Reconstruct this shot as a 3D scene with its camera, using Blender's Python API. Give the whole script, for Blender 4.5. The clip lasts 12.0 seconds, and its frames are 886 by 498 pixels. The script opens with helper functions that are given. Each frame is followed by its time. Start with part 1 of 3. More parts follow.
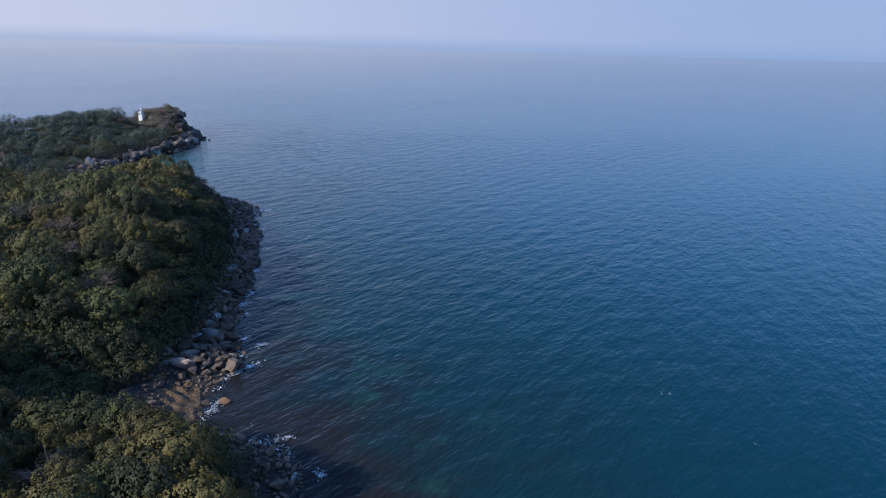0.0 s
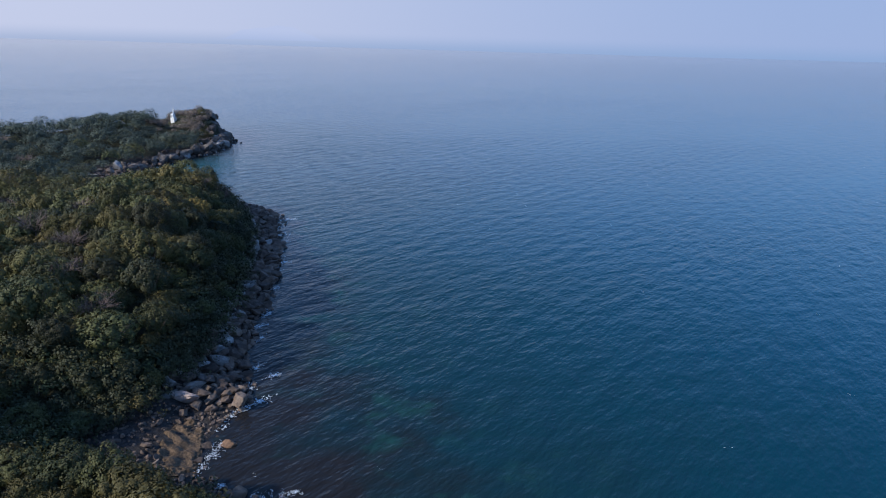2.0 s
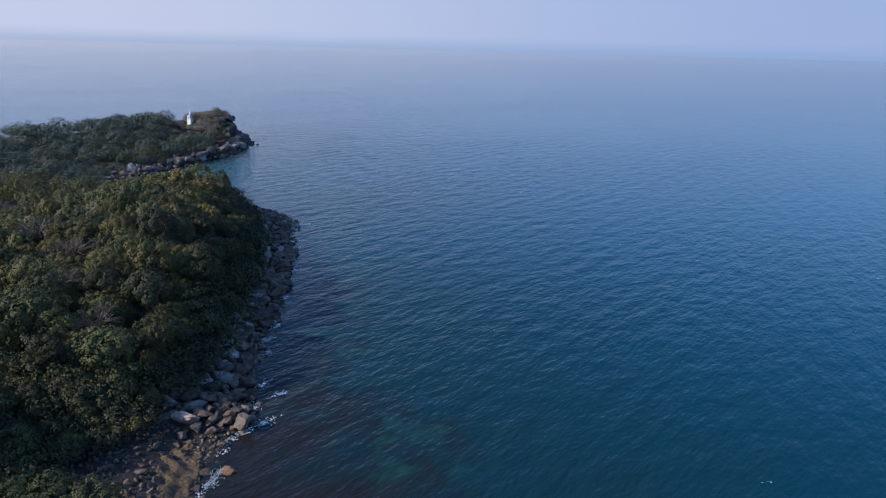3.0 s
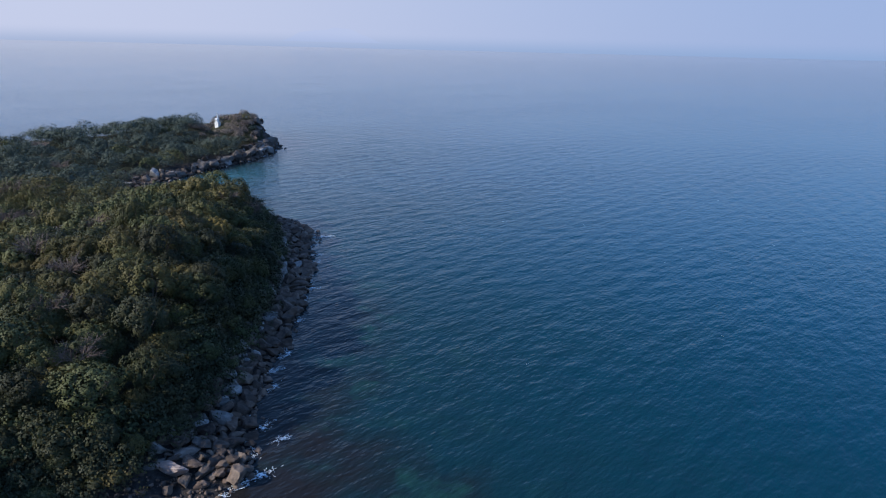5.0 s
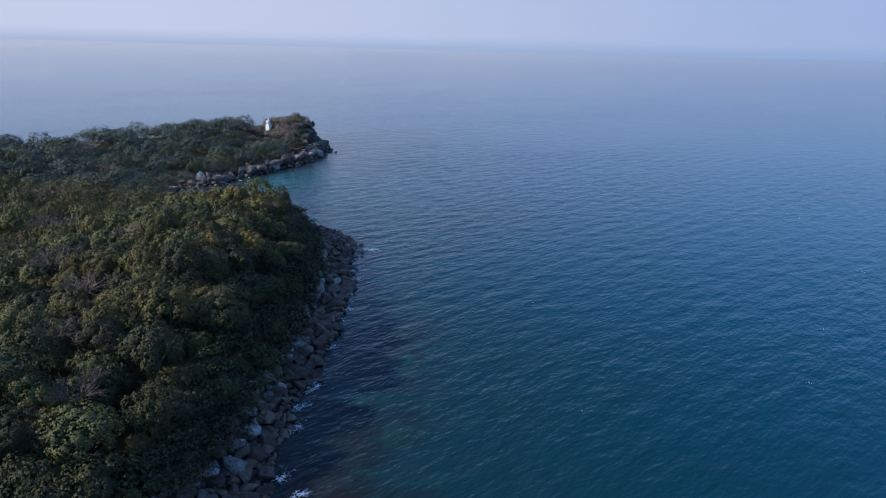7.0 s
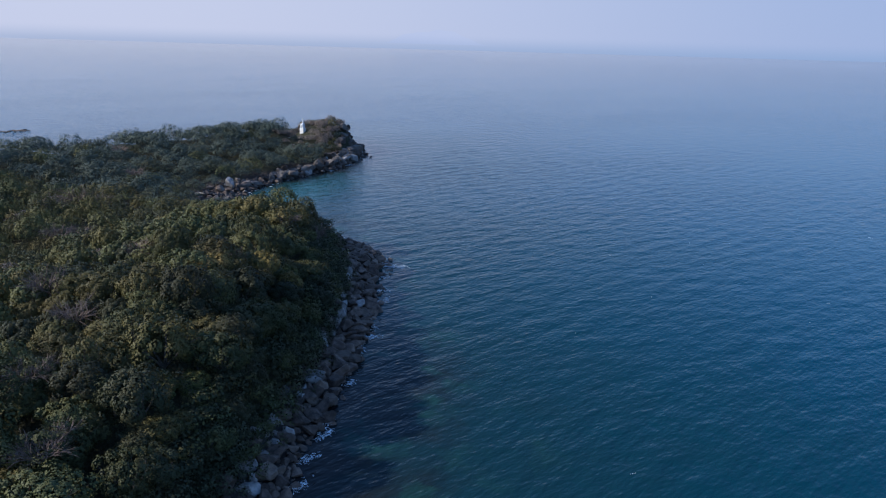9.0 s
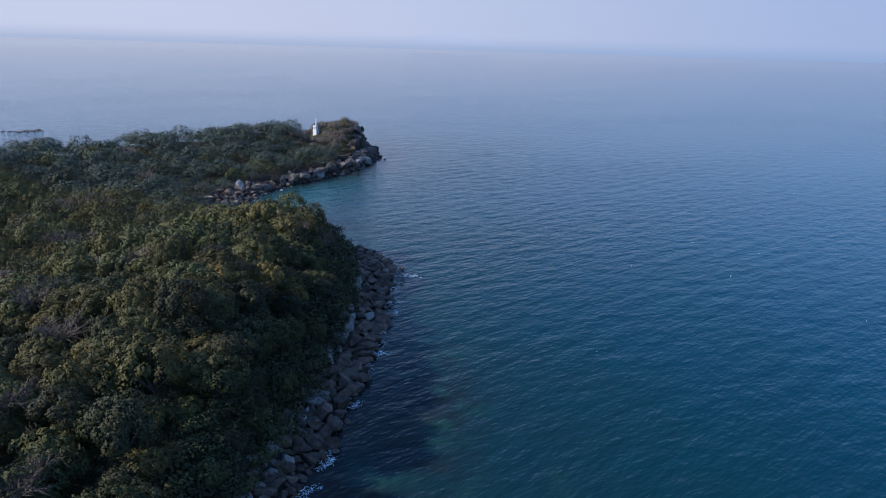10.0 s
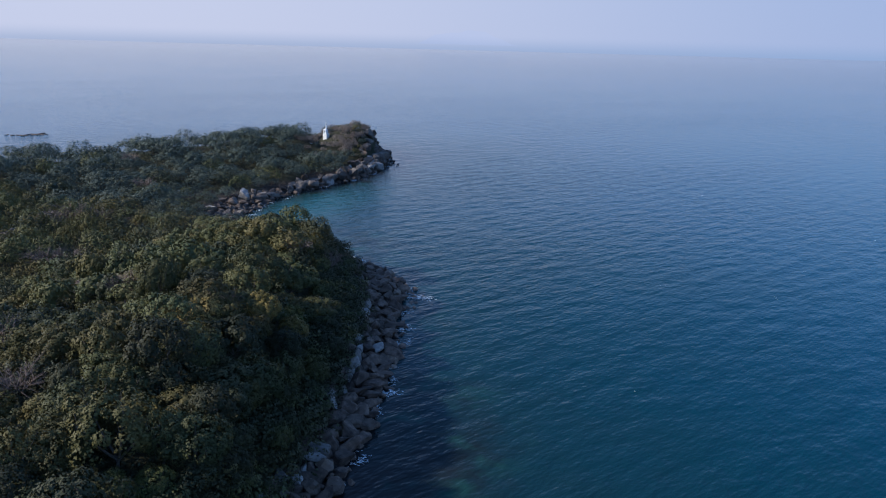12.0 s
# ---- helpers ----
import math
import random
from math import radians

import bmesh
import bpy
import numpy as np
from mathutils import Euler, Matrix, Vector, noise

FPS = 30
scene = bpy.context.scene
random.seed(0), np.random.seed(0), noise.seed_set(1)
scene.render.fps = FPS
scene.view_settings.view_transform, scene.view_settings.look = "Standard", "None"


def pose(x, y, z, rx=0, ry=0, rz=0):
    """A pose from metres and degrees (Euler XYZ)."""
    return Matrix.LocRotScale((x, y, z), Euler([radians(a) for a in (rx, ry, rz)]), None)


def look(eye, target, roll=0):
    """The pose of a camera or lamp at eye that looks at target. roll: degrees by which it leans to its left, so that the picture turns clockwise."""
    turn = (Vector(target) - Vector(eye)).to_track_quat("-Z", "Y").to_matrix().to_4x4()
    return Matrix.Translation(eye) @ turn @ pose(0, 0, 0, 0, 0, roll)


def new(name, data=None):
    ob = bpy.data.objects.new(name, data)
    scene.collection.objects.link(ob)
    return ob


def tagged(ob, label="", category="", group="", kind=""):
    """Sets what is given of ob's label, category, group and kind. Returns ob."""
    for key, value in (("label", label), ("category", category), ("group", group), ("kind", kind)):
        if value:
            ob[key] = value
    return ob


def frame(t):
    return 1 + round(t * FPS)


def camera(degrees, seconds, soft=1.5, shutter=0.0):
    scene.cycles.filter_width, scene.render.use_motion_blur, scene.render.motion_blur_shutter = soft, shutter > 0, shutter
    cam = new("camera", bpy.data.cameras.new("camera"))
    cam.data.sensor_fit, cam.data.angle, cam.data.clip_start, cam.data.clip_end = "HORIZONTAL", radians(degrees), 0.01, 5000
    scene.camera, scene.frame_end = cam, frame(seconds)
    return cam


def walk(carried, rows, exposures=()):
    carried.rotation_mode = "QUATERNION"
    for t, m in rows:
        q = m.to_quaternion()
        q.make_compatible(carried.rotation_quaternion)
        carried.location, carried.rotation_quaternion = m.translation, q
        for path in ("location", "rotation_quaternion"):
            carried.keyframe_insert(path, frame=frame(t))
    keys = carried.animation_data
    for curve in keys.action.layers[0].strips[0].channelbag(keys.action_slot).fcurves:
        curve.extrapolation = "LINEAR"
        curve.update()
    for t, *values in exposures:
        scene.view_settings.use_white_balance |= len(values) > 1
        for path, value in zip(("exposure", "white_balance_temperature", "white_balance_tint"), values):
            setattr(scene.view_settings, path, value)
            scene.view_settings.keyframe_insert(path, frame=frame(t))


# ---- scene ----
import collections

cam = camera(65.6, 12.0, soft=1.2)
PATH = [
    (0, (1.261, 0.483, 61.638), (1.262, 2.398, 61.06), 1.6),
    (0.5, (1.329, 4.091, 61.636), (1.301, 6.005, 61.057), 1.6),
    (1, (1.464, 7.814, 61.67), (1.416, 9.728, 61.091), 1.6),
    (1.5, (1.59, 11.623, 61.703), (1.522, 13.536, 61.124), 1.6),
    (2, (1.701, 15.503, 61.727), (1.599, 17.415, 61.149), 1.6),
    (2.5, (1.769, 19.405, 61.744), (1.635, 21.315, 61.165), 1.6),
    (3, (1.81, 23.288, 61.75), (1.653, 25.196, 61.172), 1.5),
    (5, (1.728, 38.835, 61.898), (1.474, 40.732, 61.32), 1.4),
    (5.5, (1.535, 42.723, 61.934), (1.248, 44.617, 61.356), 1.5),
    (6, (1.269, 46.616, 61.958), (0.944, 48.503, 61.381), 1.5),
    (6.5, (0.962, 50.588, 61.988), (0.593, 52.467, 61.41), 1.5),
    (7, (0.542, 54.614, 62.021), (0.134, 56.484, 61.443), 1.5),
    (9, (-1.894, 70.923, 62.25), (-2.413, 72.765, 61.671), 1.6),
    (9.5, (-2.753, 75.009, 62.243), (-3.293, 76.846, 61.664), 1.6),
    (10, (-3.845, 79.142, 62.217), (-4.407, 80.972, 61.638), 1.7),
    (10.5, (-5.129, 83.293, 62.159), (-5.708, 85.118, 61.58), 1.6),
    (11, (-6.6, 87.393, 62.081), (-7.19, 89.214, 61.502), 1.6),
    (11.5, (-8.221, 91.392, 62.03), (-8.817, 93.211, 61.451), 1.5),
    (12, (-9.861, 95.333, 62.002), (-10.461, 97.151, 61.422), 1.5),
]
walk(cam, [(t, look(eye, target, roll)) for t, eye, target, roll in PATH], [(0, 0.0, 5450, 8), (12, 0.0, 5450, 8)])

# ---- world, sun, exposure ----
SUN_AZ, SUN_EL = radians(-118.0), radians(30.5)   # azimuth from +y, clockwise
sun_way = Vector((math.sin(SUN_AZ) * math.cos(SUN_EL), math.cos(SUN_AZ) * math.cos(SUN_EL), math.sin(SUN_EL)))
scene.view_settings.exposure = 0.0

world = bpy.data.worlds.new("sky")
scene.world = world
world.use_nodes = True
wn = world.node_tree
wn.nodes.clear()
w_out = wn.nodes.new("ShaderNodeOutputWorld")
w_bg = wn.nodes.new("ShaderNodeBackground")
w_sky = wn.nodes.new("ShaderNodeTexSky")
w_sky.sky_type, w_sky.sun_disc = "NISHITA", False
w_sky.sun_elevation, w_sky.sun_rotation = SUN_EL, SUN_AZ
w_sky.air_density, w_sky.dust_density, w_sky.ozone_density = 1.15, 0.4, 6.0
w_co = wn.nodes.new("ShaderNodeTexCoord")
w_sep = wn.nodes.new("ShaderNodeSeparateXYZ")


def w_range(source, a, b, low, high):
    n = wn.nodes.new("ShaderNodeMapRange")
    n.interpolation_type = "SMOOTHSTEP"
    for key, value in (("From Min", a), ("From Max", b), ("To Min", low), ("To Max", high)):
        n.inputs[key].default_value = value
    wn.links.new(source, n.inputs["Value"])
    return n.outputs["Result"]


def w_blend(fac, a, b, how="MIX"):
    n = wn.nodes.new("ShaderNodeMix")
    n.data_type, n.blend_type = "RGBA", how
    for key, value in (("Factor", fac), ("A", a), ("B", b)):
        if isinstance(value, tuple):
            n.inputs[key].default_value = (*value, 1)
        elif isinstance(value, float):
            n.inputs[key].default_value = value
        else:
            wn.links.new(value, n.inputs[key])
    return n.outputs["Result"]


# sea haze round the whole horizon, paler on the sun's side, bluer at its foot
wn.links.new(w_co.outputs["Generated"], w_sep.inputs[0])
side = w_range(w_sep.outputs["X"], -0.75, 0.55, 0.0, 1.0)
haze = w_blend(side, (3.46, 3.30, 3.68), (2.08, 2.36, 3.24))
foot = w_blend(side, (2.22, 2.40, 3.00), (1.64, 2.12, 3.02))
haze = w_blend(w_range(w_sep.outputs["Z"], 0.010, -0.016, 0.0, 1.0), haze, foot)
band = w_blend(side, (5.00, 4.90, 5.90), (1.62, 2.68, 4.85))
bright = w_blend(1.0, w_sky.outputs[0], (1.28, 1.28, 1.32), "MULTIPLY")
sky = w_blend(w_range(w_sep.outputs["Z"], 0.42, 0.06, 0.0, 0.7), bright, band)
sky = w_blend(w_range(w_sep.outputs["Z"], 0.17, 0.055, 0.0, 0.95), sky, haze)
wn.links.new(sky, w_bg.inputs["Color"])
wn.links.new(w_bg.outputs[0], w_out.inputs["Surface"])
w_bg.inputs["Strength"].default_value = 0.18

sun = new("sun", bpy.data.lights.new("sun", "SUN"))
sun.data.energy, sun.data.angle, sun.data.color = 6.3, radians(1.5), (1.0, 0.86, 0.67)
sun.matrix_world = look(sun_way * 300, (0, 0, 0))


# ---- materials ----
def material(name, rough=0.8, spec=0.3):
    m = bpy.data.materials.new(name)
    m.use_nodes = True
    b = m.node_tree.nodes["Principled BSDF"]
    b.inputs["Roughness"].default_value = rough
    b.inputs["Specular IOR Level"].default_value = spec
    return m, m.node_tree, b


def node(tree, kind, **values):
    n = tree.nodes.new(kind)
    for key, value in values.items():
        n.inputs[key.replace("_", " ")].default_value = value
    return n


def ramp(tree, source, stops):
    r = tree.nodes.new("ShaderNodeValToRGB")
    el = r.color_ramp.elements
    while len(el) < len(stops):
        el.new(0.5)
    for e, (at, colour) in zip(el, stops):
        e.position, e.color = at, (*colour, 1)
    tree.links.new(source, r.inputs[0])
    return r.outputs[0]


def blend(tree, fac, a, b, how="MIX"):
    m = tree.nodes.new("ShaderNodeMix")
    m.data_type, m.blend_type = "RGBA", how
    for key, value in (("Factor", fac), ("A", a), ("B", b)):
        if isinstance(value, (int, float)):
            m.inputs[key].default_value = value
        elif isinstance(value, tuple):
            m.inputs[key].default_value = (*value, 1)
        else:
            tree.links.new(value, m.inputs[key])
    return m.outputs["Result"]


def noise_tex(tree, scale, detail=4.0, coords=None, rough=0.55):
    n = node(tree, "ShaderNodeTexNoise", Scale=scale, Detail=detail, Roughness=rough)
    if coords is None:
        coords = tree.nodes.new("ShaderNodeNewGeometry").outputs["Position"]
    tree.links.new(coords, n.inputs["Vector"])
    return n.outputs["Fac"]


def bump(tree, shader, height, strength, distance):
    b = node(tree, "ShaderNodeBump", Strength=strength, Distance=distance)
    tree.links.new(height, b.inputs["Height"])
    tree.links.new(b.outputs[0], shader.inputs["Normal"])
    return b


def leaf_material(name, dark, light, warm):
    """Evergreen leaves: each leaf and each tree a little different, with warmer stretches."""
    m, t, b = material(name, 0.65, 0.16)
    isl = t.nodes.new("ShaderNodeNewGeometry").outputs["Random Per Island"]
    tree_rand = t.nodes.new("ShaderNodeObjectInfo").outputs["Random"]
    c = ramp(t, isl, [(-0.1, dark), (1.05, light)])
    c = blend(t, ramp(t, noise_tex(t, 0.13, 3), [(0.42, (0, 0, 0)), (0.68, (1, 1, 1))]), c, warm)
    h = node(t, "ShaderNodeHueSaturation", Saturation=1.0)
    r = node(t, "ShaderNodeMapRange", To_Min=0.68, To_Max=1.32)
    t.links.new(tree_rand, r.inputs["Value"])
    t.links.new(r.outputs["Result"], h.inputs["Value"])
    t.links.new(c, h.inputs["Color"])
    t.links.new(h.outputs[0], b.inputs["Base Color"])
    return m


LEAF = [
    leaf_material("evergreen_leaf", (0.033, 0.037, 0.014), (0.066, 0.069, 0.024), (0.082, 0.073, 0.024)),
    # a darker green; also stands for shade in the valley and east slope
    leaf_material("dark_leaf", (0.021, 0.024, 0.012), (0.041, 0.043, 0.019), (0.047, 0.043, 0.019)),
    leaf_material("olive_leaf", (0.044, 0.040, 0.012), (0.083, 0.071, 0.022), (0.090, 0.068, 0.022)),
    leaf_material("golden_leaf", (0.108, 0.081, 0.022), (0.178, 0.130, 0.034), (0.166, 0.112, 0.035)),
    leaf_material("dry_leaf", (0.088, 0.070, 0.056), (0.150, 0.120, 0.096), (0.140, 0.104, 0.086)),
    leaf_material("bright_leaf", (0.074, 0.082, 0.022), (0.131, 0.130, 0.041), (0.138, 0.130, 0.041)),
    # greyer green for far woods: distance haze put into the leaf colour
    leaf_material("hazed_green_leaf", (0.036, 0.045, 0.034), (0.058, 0.071, 0.052), (0.058, 0.065, 0.047)),
]


def bark_material(name, dark, light):
    m, t, b = material(name, 0.9, 0.15)
    f = noise_tex(t, 3.0, 5)
    t.links.new(ramp(t, f, [(0.3, dark), (0.7, light)]), b.inputs["Base Color"])
    bump(t, b, f, 0.6, 0.05)
    return m


BARK = bark_material("bark", (0.055, 0.045, 0.036), (0.13, 0.11, 0.09))
TWIG = bark_material("bare_twig", (0.11, 0.080, 0.064), (0.20, 0.150, 0.125))


def rock_material(name, dark, light, stain, grain=1.0):
    """Weathered rock with a darker wet foot, cracks and stains."""
    m, t, b = material(name, 0.8, 0.3)
    pos = t.nodes.new("ShaderNodeNewGeometry").outputs["Position"]
    f = noise_tex(t, 0.9 * grain, 7, pos, 0.65)
    c = ramp(t, f, [(0.32, dark), (0.62, light)])
    c = blend(t, ramp(t, noise_tex(t, 0.35 * grain, 4, pos), [(0.5, (0, 0, 0)), (0.66, (1, 1, 1))]), c, stain)
    rnd = t.nodes.new("ShaderNodeObjectInfo").outputs["Random"]
    h = node(t, "ShaderNodeHueSaturation", Saturation=1.0)
    r = node(t, "ShaderNodeMapRange", To_Min=0.6, To_Max=1.4)
    t.links.new(rnd, r.inputs["Value"])
    t.links.new(r.outputs["Result"], h.inputs["Value"])
    t.links.new(c, h.inputs["Color"])
    t.links.new(h.outputs[0], b.inputs["Base Color"])
    bump(t, b, noise_tex(t, 2.4 * grain, 8, pos, 0.7), 0.8, 0.15)
    return m


ROCK_DARK = rock_material("wet_brown_rock", (0.022, 0.016, 0.013), (0.118, 0.083, 0.062), (0.050, 0.033, 0.023))
ROCK_PALE = rock_material("pale_granite", (0.120, 0.108, 0.100), (0.270, 0.246, 0.226), (0.150, 0.122, 0.102))
ROCK_CLIFF = rock_material("cliff_rock", (0.045, 0.036, 0.031), (0.160, 0.132, 0.112), (0.090, 0.062, 0.045), 0.6)
ROCK_TAN = rock_material("pinkish_slab", (0.200, 0.150, 0.125), (0.400, 0.310, 0.265), (0.270, 0.190, 0.150))
ROCK_RUST = rock_material("rusty_rock", (0.080, 0.045, 0.025), (0.190, 0.110, 0.062), (0.120, 0.064, 0.034))
ROCK_BROWN = rock_material("brown_rock", (0.050, 0.036, 0.027), (0.150, 0.110, 0.082), (0.090, 0.060, 0.040))
WEED = rock_material("brown_weed", (0.026, 0.016, 0.008), (0.165, 0.104, 0.056), (0.075, 0.046, 0.022), 3.0)


def ground_material():
    m, t, b = material("woodland_ground", 0.95, 0.1)
    pos = t.nodes.new("ShaderNodeNewGeometry").outputs["Position"]
    sep = t.nodes.new("ShaderNodeSeparateXYZ")
    t.links.new(pos, sep.inputs[0])
    soil = ramp(t, noise_tex(t, 0.5, 6, pos), [(0.3, (0.022, 0.022, 0.013)), (0.7, (0.048, 0.044, 0.025))])
    shingle = ramp(t, noise_tex(t, 1.6, 8, pos, 0.7), [(0.3, (0.016, 0.014, 0.013)), (0.7, (0.058, 0.050, 0.045))])
    r = node(t, "ShaderNodeMapRange", From_Min=2.4, From_Max=3.6)
    t.links.new(sep.outputs["Z"], r.inputs["Value"])
    t.links.new(blend(t, r.outputs["Result"], shingle, soil), b.inputs["Base Color"])
    bump(t, b, noise_tex(t, 1.8, 8, pos, 0.7), 1.0, 0.25)
    return m


GROUND = ground_material()


CREST = 55.0     # the way the wave crests run


def sea_material():
    m, t, b = material("sea_water", 0.15, 0.17)
    b.inputs["IOR"].default_value = 1.33
    pos = t.nodes.new("ShaderNodeNewGeometry").outputs["Position"]
    at = t.nodes.new("ShaderNodeAttribute")
    at.attribute_name = "offshore"
    wob = t.nodes.new("ShaderNodeMath")
    wob.operation = "MULTIPLY_ADD"
    wob.inputs[1].default_value = 0.32
    t.links.new(noise_tex(t, 0.07, 5, pos, 0.6), wob.inputs[0])
    t.links.new(at.outputs["Fac"], wob.inputs[2])
    # reef, then clear green shallows, then deep water
    depth = ramp(t, wob.outputs[0], [(0.17, (0.014, 0.013, 0.013)), (0.24, (0.009, 0.016, 0.018)), (0.33, (0.006, 0.024, 0.031)), (0.56, (0.004, 0.028, 0.041)),
                                     (0.95, (0.002, 0.032, 0.057))])
    patch = ramp(t, noise_tex(t, 0.11, 5, pos, 0.6), [(0.52, (0, 0, 0)), (0.68, (1, 1, 1))])
    near = ramp(t, wob.outputs[0], [(0.17, (0, 0, 0)), (0.25, (0.75, 0.75, 0.75)), (0.40, (0, 0, 0))])
    green = blend(t, 1.0, patch, near, "MULTIPLY")
    c = blend(t, green, depth, (0.014, 0.048, 0.040))
    sand = t.nodes.new("ShaderNodeAttribute")
    sand.attribute_name = "sand"
    c = blend(t, sand.outputs["Fac"], c, (0.014, 0.072, 0.074))
    t.links.new(c, b.inputs["Base Color"])
    # wind ripples, drawn out along the crests; far out the sheet lies calmer
    mp = t.nodes.new("ShaderNodeMapping")
    mp.vector_type = "TEXTURE"
    mp.inputs["Rotation"].default_value[2] = radians(CREST)
    mp.inputs["Scale"].default_value = (2.3, 1.0, 1.0)
    t.links.new(pos, mp.inputs["Vector"])
    long = noise_tex(t, 0.62, 2.0, mp.outputs[0], 0.45)
    short = noise_tex(t, 1.6, 1.5, mp.outputs[0], 0.4)
    add = t.nodes.new("ShaderNodeMath")
    add.operation = "MULTIPLY_ADD"
    add.inputs[1].default_value = 0.50
    t.links.new(short, add.inputs[0])
    swell = t.nodes.new("ShaderNodeMath")
    swell.operation = "MULTIPLY_ADD"
    swell.inputs[1].default_value = 1.9
    t.links.new(noise_tex(t, 0.21, 2.0, mp.outputs[0], 0.5), swell.inputs[0])
    t.links.new(long, swell.inputs[2])
    t.links.new(swell.outputs[0], add.inputs[2])
    calm = t.nodes.new("ShaderNodeAttribute")
    calm.attribute_name = "ripple"
    n = bump(t, b, add.outputs[0], 1.0, 0.29)
    slick = noise_tex(t, 0.011, 3, mp.outputs[0], 0.5)
    gust = node(t, "ShaderNodeMapRange", From_Min=0.38, From_Max=0.62, To_Min=0.62, To_Max=1.0)
    t.links.new(slick, gust.inputs["Value"])
    force = t.nodes.new("ShaderNodeMath")
    force.operation = "MULTIPLY"
    t.links.new(calm.outputs["Fac"], force.inputs[0])
    t.links.new(gust.outputs["Result"], force.inputs[1])
    t.links.new(force.outputs[0], n.inputs["Strength"])
    blur = t.nodes.new("ShaderNodeAttribute")
    blur.attribute_name = "chop"
    t.links.new(blur.outputs["Fac"], b.inputs["Roughness"])
    return m


SEA = sea_material()
FOAM, _t, _b = material("sea_foam", 0.7, 0.2)
_b.inputs["Base Color"].default_value = (0.78, 0.80, 0.82, 1)
_t.links.new(ramp(_t, noise_tex(_t, 2.0, 5), [(0.3, (0.5, 0.54, 0.57)), (0.6, (0.82, 0.84, 0.85))]), _b.inputs["Base Color"])
PAINT, _t, _b = material("white_paint", 0.5, 0.4)
_t.links.new(ramp(_t, noise_tex(_t, 1.2, 5), [(0.3, (0.60, 0.59, 0.57)), (0.6, (0.74, 0.73, 0.71))]), _b.inputs["Base Color"])
GLASS_DARK, _t, _b = material("lantern_glass", 0.08, 0.6)
_t.links.new(ramp(_t, noise_tex(_t, 3.0, 2), [(0.3, (0.04, 0.06, 0.07)), (0.7, (0.07, 0.10, 0.11))]), _b.inputs["Base Color"])
CONCRETE = rock_material("concrete", (0.34, 0.33, 0.31), (0.50, 0.49, 0.46), (0.38, 0.36, 0.33), 2.0)


# ---- mesh helpers ----
def mesh_of(name, verts, faces, mats, slots=None, smooth=False):
    me = bpy.data.meshes.new(name)
    verts = np.asarray(verts, dtype=np.float32)
    if isinstance(faces, np.ndarray):
        n, k = faces.shape
        me.vertices.add(len(verts))
        me.vertices.foreach_set("co", verts.ravel())
        me.loops.add(n * k)
        me.loops.foreach_set("vertex_index", faces.astype(np.int32).ravel())
        me.polygons.add(n)
        me.polygons.foreach_set("loop_start", np.arange(n, dtype=np.int32) * k)
        me.update(calc_edges=True)
    else:
        me.from_pydata(verts.tolist(), [], faces)
    for m in mats if isinstance(mats, (list, tuple)) else [mats]:
        me.materials.append(m)
    if slots is not None:
        me.polygons.foreach_set("material_index", np.asarray(slots, dtype=np.int32))
    me.polygons.foreach_set("use_smooth", np.full(len(me.polygons), smooth))
    me.update()
    return me


def part(name, bm, mat, parent=None, label=""):
    me = bpy.data.meshes.new(name)
    bm.to_mesh(me)
    bm.free()
    me.materials.append(mat)
    ob = new(name, me)
    ob.parent = parent
    return tagged(ob, label)


def part_mesh(name, me, parent=None, label=""):
    ob = new(name, me)
    ob.parent = parent
    return tagged(ob, label)


# ---- plan of the coast ----
COAST = np.array([(-68, -107), (-29, -35), (-20, 10), (-15, 46), (-16, 66), (-19, 83), (-20.5, 91), (-25, 95), (-31, 96), (-37, 99),
                  (-39, 104), (-41.5, 110), (-40, 115.5), (-37, 121.5), (-40.5, 127), (-42.2, 132), (-43.8, 137), (-45.4, 143), (-46.5, 150),
                  (-48.3, 157), (-48.8, 166), (-50.5, 173), (-52.5, 184), (-54.5, 195), (-57, 203), (-58.5, 212), (-62.5, 222), (-66, 231),
                  (-69, 240), (-70, 249), (-77, 258), (-86, 265), (-97, 270), (-112, 275), (-130, 280), (-146, 286), (-154, 297), (-155, 309),
                  (-156.5, 323), (-157.2, 337), (-152.6, 352), (-149.3, 367), (-146, 383), (-145.8, 399), (-147.5, 412), (-151, 426), (-157, 442),
                  (-165, 461), (-180, 467), (-199, 454), (-219, 431), (-238, 408), (-259, 379), (-279, 350), (-296, 316), (-315, 262),
                  (-319, 136), (-300, 1), (-252, -107)], dtype=float)
# the wood's edge above the beaches and cliffs
WOOD = np.array([(-66, -107), (-33, -35), (-23, 10), (-18, 46), (-18.5, 66), (-23.5, 81), (-29, 87), (-36, 91), (-46, 92), (-56, 94), (-58, 103),
                 (-55, 109), (-52.5, 114), (-52, 121), (-50.5, 131), (-52.3, 143), (-54.8, 157), (-57, 168), (-59, 180), (-63, 195), (-68, 210),
                 (-71.3, 221), (-79, 237), (-86, 250.5), (-96, 260), (-112, 267), (-130, 272), (-148, 279), (-159, 290), (-167, 300), (-168, 318),
                 (-163, 327), (-160, 339), (-155.5, 354), (-152, 368), (-150, 384), (-151.5, 400), (-155, 413), (-158.5, 426), (-165, 441),
                 (-170, 456), (-181, 461), (-197, 449), (-216, 428), (-235, 405), (-256, 377), (-276, 348), (-293, 315), (-312, 262), (-316, 136),
                 (-297, 1), (-250, -107)], dtype=float)


